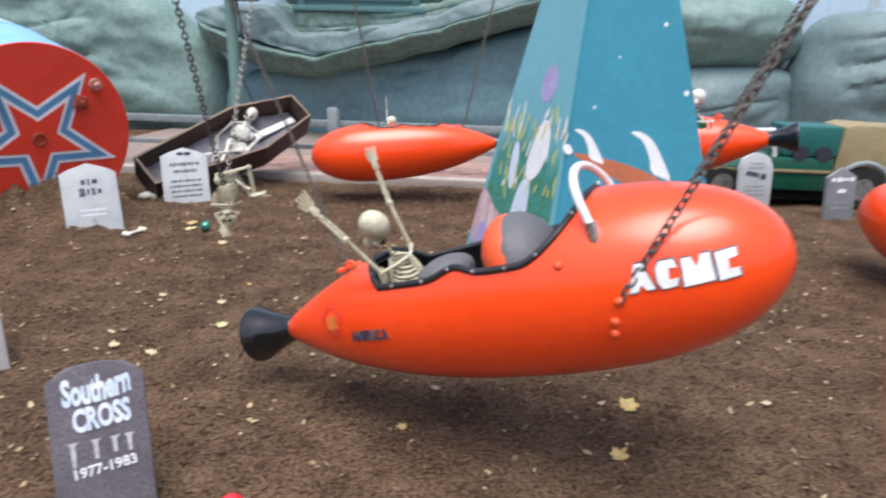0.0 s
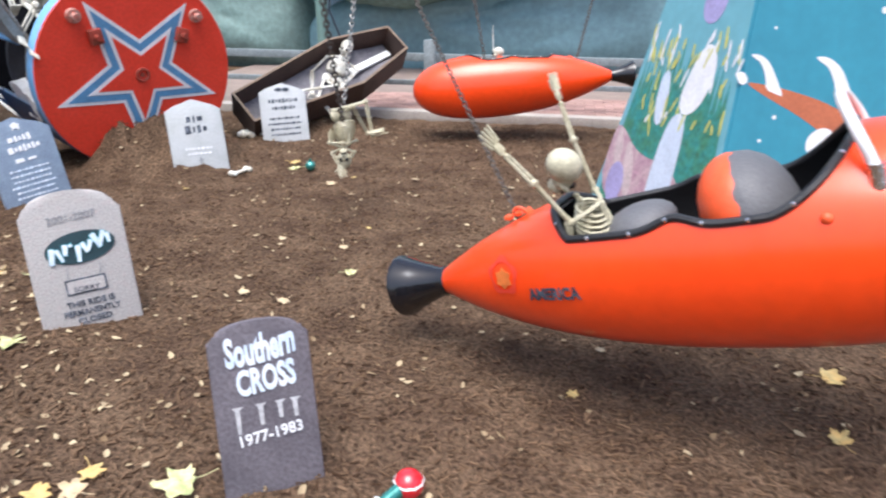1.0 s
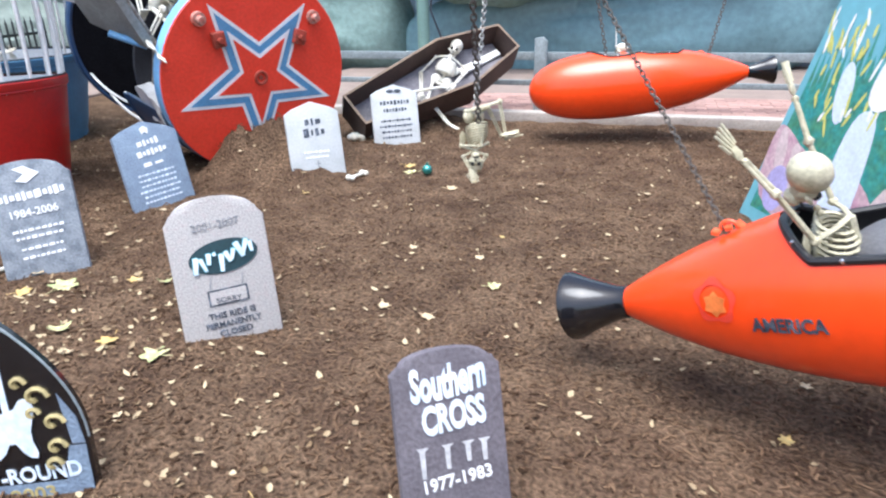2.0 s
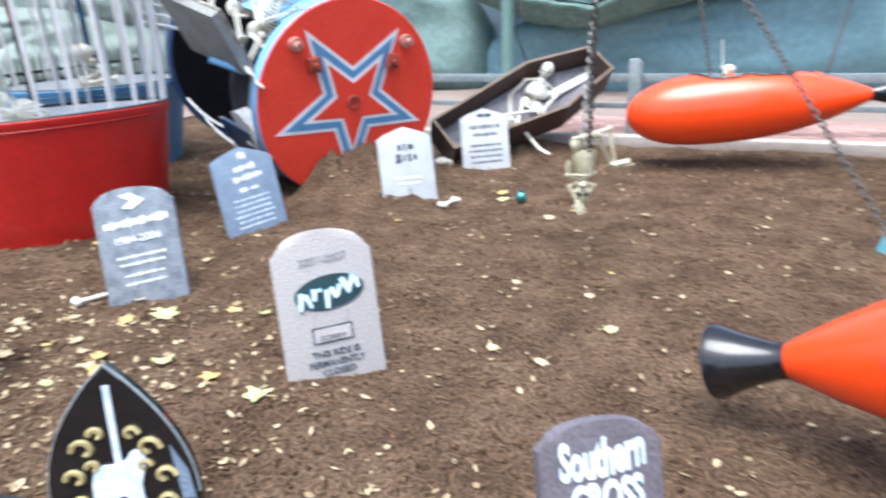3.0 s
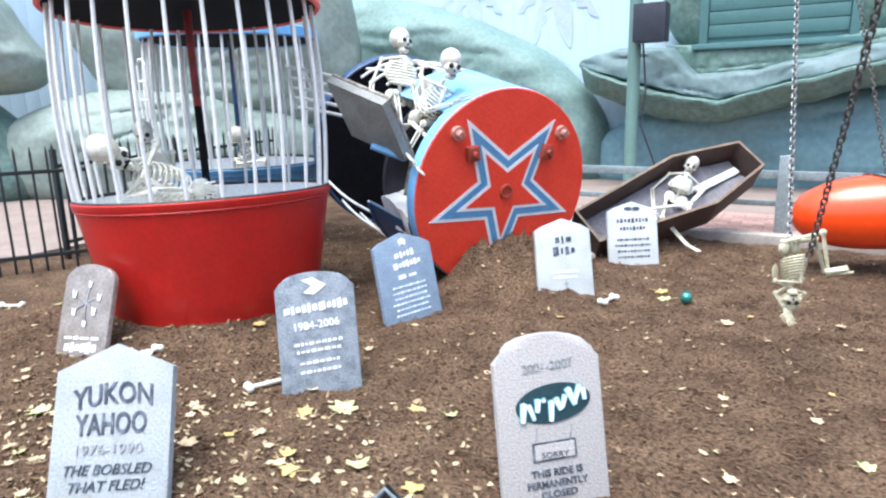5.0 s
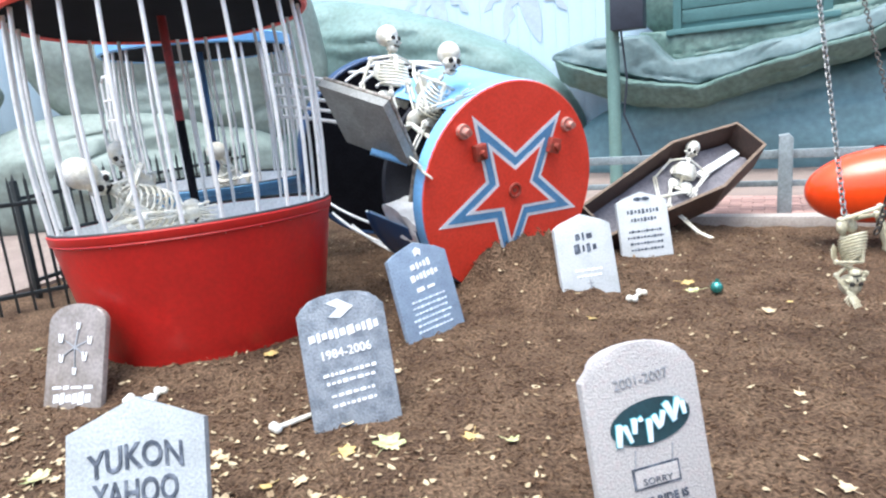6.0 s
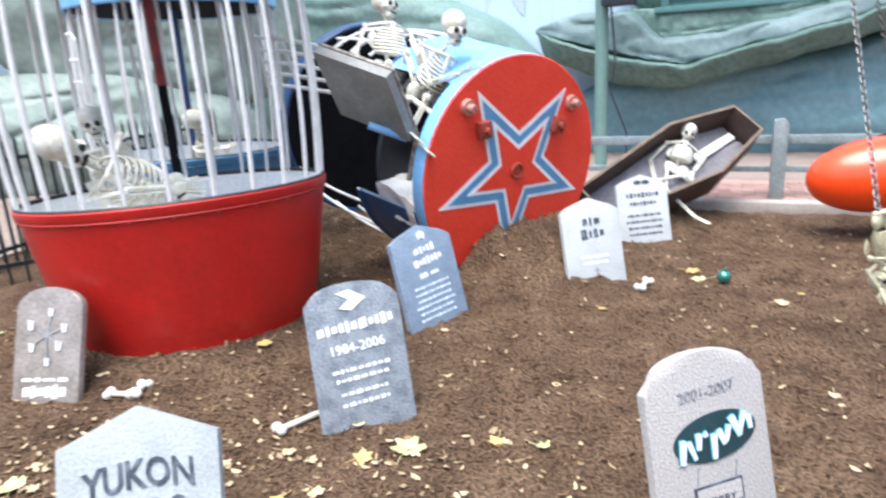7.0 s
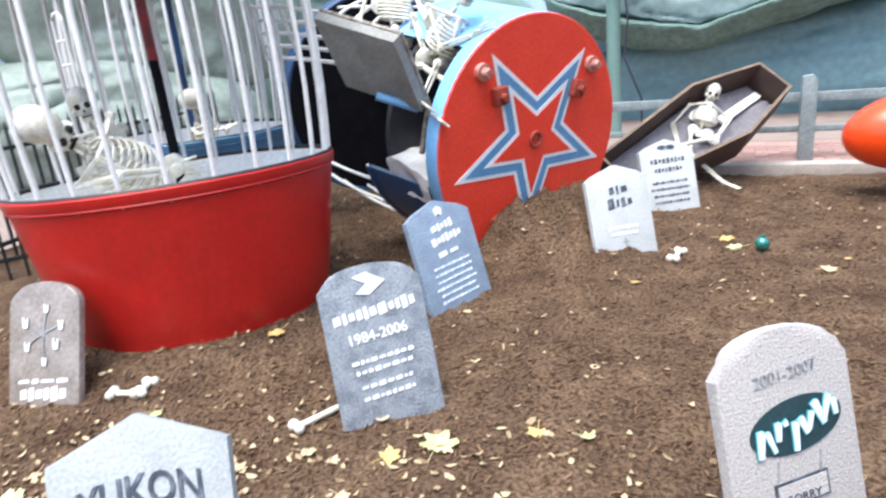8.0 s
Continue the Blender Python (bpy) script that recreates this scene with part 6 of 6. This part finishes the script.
# ---------- green car by the walkway ----------
def green_car():
    ob = thing("toy_car", pose(2.85, 6.18, 0), "dark green child-size ride car with a cream cowl", "ride car")
    bm = bmesh.new()
    plate(bm, [(-0.95, 0.16), (0.35, 0.16), (0.35, 0.46), (-0.2, 0.46), (-0.3, 0.36), (-0.95, 0.36)], 0.46, pose(0, -0.23, 0, 90), 0.015)
    part("body", bm, TRUCK_GREEN, ob)
    bm = bmesh.new()
    box(bm, (1.5, 0.4, 0.1), pose(-0.2, 0.02, 0.12), 0.01)
    part("chassis", bm, BLACK_FLAT, ob)
    bm = bmesh.new()
    box(bm, (0.5, 0.4, 0.28), pose(0.15, 0.0, 0.61), 0.03)
    part("hood", bm, TRUCK_BLUE, ob, "blue-green panel with round vents")
    for x in (0.05, 0.25):
        bm = bmesh.new()
        tube(bm, (x, -0.235, 0.5), (x, -0.205, 0.5), 0.07, n=18)
        part("vent", bm, BOX_DARK, ob, "dark round vent")
    bm = bmesh.new()
    plate(bm, [(0.35, 0.16), (1.3, 0.16), (1.3, 0.75), (0.5, 0.78), (0.4, 0.75), (0.38, 0.46)], 0.44, pose(0, -0.22, 0, 90), 0.03)
    part("cowl", bm, TRUCK_CREAM, ob, "cream cowl")
    for x in (0.62, -0.62):
        bm = bmesh.new()
        tube(bm, (x, -0.27, 0.2), (x, -0.2, 0.2), 0.2 if x > 0 else 0.15, n=28)
        wheel = part("wheel", bm, TYRE, ob)
        bm = bmesh.new()
        tube(bm, (x, -0.285, 0.2), (x, -0.262, 0.2), 0.1, 0.08, n=20)
        part("hubcap", bm, STEEL, wheel)
    bm = bmesh.new()
    pipe(bm, [(0.62 + 0.24 * math.cos(a), -0.26, 0.2 + 0.24 * math.sin(a)) for a in np.linspace(0.1, math.pi - 0.1, 12)], 0.025, 8)
    part("mudguard", bm, TIMBER, ob, "grey wheel arch")
    bm = bmesh.new()
    pipe(bm, [(-0.85, -0.18, 0.36), (-0.72, -0.18, 0.68), (-0.2, -0.18, 0.7), (-0.16, -0.18, 0.46)], 0.022, 8)
    part("windscreen_frame", bm, BAR_WHITE, ob, "whitish windscreen frame")
    bm = bmesh.new()
    box(bm, (1.28, 0.02, 0.025), pose(-0.3, -0.24, 0.34), 0.004)
    part("trim_strip", bm, TRUCK_CREAM, ob, "pale trim strip")


green_car()


# ---------- small things on the mulch ----------
def small(name, bm, skin, x, y, label, category, z=0.0, group=""):
    return solid(name, bm, skin, pose(x, y, height(x, y) + z), label, category, group)


bm = bmesh.new()
ball(bm, (0, 0, 0), 0.038, sub=3)
tube(bm, (0, 0, 0.035), (0.004, 0, 0.05), 0.011, n=10)
small("glass_ball", bm, GLASS_GREEN, -2.005, 4.244, "shiny green glass ball lying on mulch", "ornament", 0.035)
bm = bmesh.new()
ball(bm, (0, 0, 0), 0.042, sub=3)
ball(bm, (0.0, 0.0, 0.012), (0.0425, 0.0425, 0.014), sub=2, mi=1)
tube(bm, (-0.01, -0.01, 0), (-0.055, -0.075, -0.012), 0.022, 0.018, 12, mi=2)
tube(bm, (-0.055, -0.075, -0.012), (-0.07, -0.095, -0.016), 0.026, 0.024, 12, mi=1)
small("red_ornament", bm, [RED_GLOSS, WHITE, GLASS_GREEN], -0.562, 1.27, "shiny red, white and green ornament lying on mulch", "ornament", 0.035)


def loose_bone(x, y, turn, n, label):
    bm = bmesh.new()
    tube(bm, (-n / 2, 0, 0), (n / 2, 0, 0), 0.011, n=8)
    for s in (-1, 1):
        ball(bm, (s * n / 2, 0.016, 0), 0.021, sub=2)
        ball(bm, (s * n / 2, -0.016, 0.003), 0.019, sub=2)
    o = small("loose_bone", bm, BONE, x, y, label, "bone", 0.018, "loose bones")
    o.rotation_euler = (0.1, 0.05, radians(turn))


loose_bone(-3.46, 2.17, 68, 0.21, "white plastic bone lying against a gravestone")
loose_bone(-4.3, 2.09, 20, 0.1, "short white plastic bone on mulch")
loose_bone(-4.25, 2.14, 110, 0.1, "short white plastic bone on mulch")
loose_bone(-2.86, 5.12, 10, 0.12, "white plastic bone beside a gravestone")
loose_bone(-5.86, 2.29, 40, 0.12, "white plastic bone near the iron fence")
loose_bone(-2.42, 4.0, 80, 0.16, "white plastic bone beside a gravestone")
bm = bmesh.new()
for i in range(7):
    ball(bm, (0.05 * math.cos(i * 2.4), 0.05 * math.sin(i * 2.4), 0.02 + 0.01 * (i % 3)), 0.035 - 0.002 * i, sub=2)
small("white_rubble", bm, BONE, -2.9, 5.05, "white lumps heaped beside a gravestone", "rubble")


# ---------- fallen leaves and mulch ----------
def maple(size, curl, seed):
    """A five-lobed leaf, bent along its rib and ragged at the tips."""
    rnd = random.Random(seed)
    bm = bmesh.new()
    bend, twist_ = rnd.uniform(-0.6, 1.2), rnd.uniform(-0.6, 0.6)
    lift = lambda x, y: 0.004 + curl * (bend * (x / size) ** 2 + 0.6 * abs(y / size) ** 1.5 + twist_ * x * y / size ** 2)
    c = bm.verts.new((0, 0, 0.004))
    ring = []
    for k in range(30):
        a = math.pi * 2 * k / 30
        lobe = max(math.exp(-((math.remainder(a - radians(q), 2 * math.pi)) / 0.4) ** 2) * g for q, g in ((90, 1.0), (35, 0.9), (145, 0.9), (-25, 0.65), (205, 0.65)))
        r = size * (0.46 + 0.5 * lobe) * rnd.uniform(0.8, 1.12)
        x, y = r * math.cos(a), r * math.sin(a)
        ring.append(bm.verts.new((x, y, lift(x, y) + 0.1 * curl * rnd.random())))
    for i in range(30):
        bm.faces.new((c, ring[i], ring[(i + 1) % 30]))
    pipe(bm, [(0, 0, 0.005), (0, -size * 0.8, 0.01), (0.1 * size, -size * 1.3, 0.014)], 0.0014, 4)
    return bm


LEAVES = [(-2.994, 2.096, 0.075, 0), (-2.863, 1.648, 0.05, 1), (-2.673, 1.77, 0.055, 0), (-3.118, 2.001, 0.045, 1), (-2.187, 1.723, 0.065, 0), (-2.72, 2.237, 0.04, 1), (-1.737, 3.909, 0.05, 2), (-1.533, 2.271, 0.035, 2), (-1.343, 2.241, 0.04, 2), (-2.187, 4.389, 0.06, 1),
          (-3.345, 1.605, 0.05, 2), (-1.164, 1.174, 0.075, 0), (-1.428, 1.162, 0.045, 1), (-1.51, 1.052, 0.05, 1), (-1.432, 1.096, 0.05, 2), (-2.434, 1.764, 0.05, 1), (-1.149, 2.541, 0.04, 0), (-4.16, 1.513, 0.07, 0), (-3.967, 2.618, 0.05, 1), (0.727, 2.057, 0.06, 1), (0.638, 1.701, 0.045, 1), (-1.579, 1.011, 0.045, 2), (-2.55, 1.55, 0.05, 2), (-2.95, 1.72, 0.045, 1), (-2.13, 4.27, 0.06, 0)]
rnd = random.Random(12)
for _ in range(80):
    LEAVES.append((rnd.gauss(-3.6, 0.8), 0.95 + abs(rnd.gauss(0.35, 0.5)), rnd.uniform(0.018, 0.038), rnd.choice((1, 2, 2, 2, 2, 0))))
for _ in range(26):
    LEAVES.append((rnd.uniform(-5.8, 1.8), rnd.uniform(1.0, 4.2), rnd.uniform(0.02, 0.036), rnd.choice((1, 2, 2))))
for i, (x, y, r, c) in enumerate(LEAVES):
    o = small("fallen_leaf", maple(r, 0.35 * r * (0.5 + 0.4 * (i % 3)), i), (LEAF_GREEN, LEAF_YELLOW, LEAF_TAN)[c], x, y, ("pale green fallen maple leaf on mulch", "yellow fallen maple leaf on mulch", "tan curled fallen leaf on mulch")[c], "leaf", 0.006, "fallen leaves")
    o.rotation_euler = (0.12 * math.sin(i), 0.12 * math.cos(2 * i), i * 1.9)


def scatter(name, count, skin, label, build, place):
    verts, faces = [], []
    rnd = random.Random(len(name))
    for _ in range(count):
        x, y = place(rnd)
        v, f = build(rnd)
        r = Euler((rnd.gauss(0, 0.3), rnd.gauss(0, 0.3), rnd.uniform(0, 6.3))).to_matrix()
        o, z = len(verts), height(x, y)
        verts += [tuple(r @ Vector(p) + Vector((x, y, z + 0.006))) for p in v]
        faces += [tuple(o + i for i in q) for q in f]
    me = bpy.data.meshes.new(name)
    me.from_pydata(verts, [], faces)
    me.materials.append(skin)
    return tagged(new(name, me), label, "mulch" if "chip" in name else "leaves", kind="stuff")


def chip(rnd):
    a, b, c = rnd.uniform(0.004, 0.018), rnd.uniform(0.001, 0.0035), rnd.uniform(0.001, 0.0025)
    v = [(sx * a * (1 if sz < 0 else 0.8), sy * b, sz * c) for sz in (-1, 1) for sx, sy in ((-1, -1), (1, -1), (1, 1), (-1, 1))]
    return v, [(3, 2, 1, 0), (4, 5, 6, 7), (0, 1, 5, 4), (1, 2, 6, 5), (2, 3, 7, 6), (3, 0, 4, 7)]


def leaf_bit(rnd):
    a, b, h = rnd.uniform(0.006, 0.022), rnd.uniform(0.004, 0.012), rnd.uniform(0.001, 0.011)
    v = [(-a, 0, h), (-0.3 * a, -b, 0.002), (0.5 * a, -0.7 * b, 0.004), (a, 0, h), (0.4 * a, b, 0.003), (-0.4 * a, 0.8 * b, 0.005), (0, 0, 0)]
    return v, [(6, i, (i + 1) % 6) for i in range(6)]


def near(rnd):
    y = 0.9 + 5.1 * rnd.random() ** 1.35
    return rnd.uniform(-5.6, 2.6), y


def leafy(rnd):
    if rnd.random() < 0.45:
        return rnd.gauss(-3.3, 0.9), 0.9 + abs(rnd.gauss(0.5, 0.6))
    return rnd.uniform(-6.3, 2.8), 0.9 + 4.9 * rnd.random()


scatter("mulch_chips", 36000, CHIP, "loose brown bark chips over the bed", chip, near)
scatter("leaf_litter", 2400, LEAFBIT, "small dry tan leaf scraps over the mulch", leaf_bit, leafy)


# paving bricks nearest the timber rail
brick = bmesh.new()
box(brick, (0.196, 0.096, 0.03), None, 0.006)
brick_mesh = mesh_of("brick", brick, PAVER)
for row in range(11):
    for col in range(26):
        o = new("brick", brick_mesh)
        o.parent = walkway
        o.matrix_basis = pose(-3.55 + 0.2 * col + 0.1 * (row % 2), 6.35 + 0.1 * row, 0.033 + 0.002 * ((row * 5 + col * 3) % 4), 0, 0, 0.6 * ((row + 2 * col) % 3 - 1))
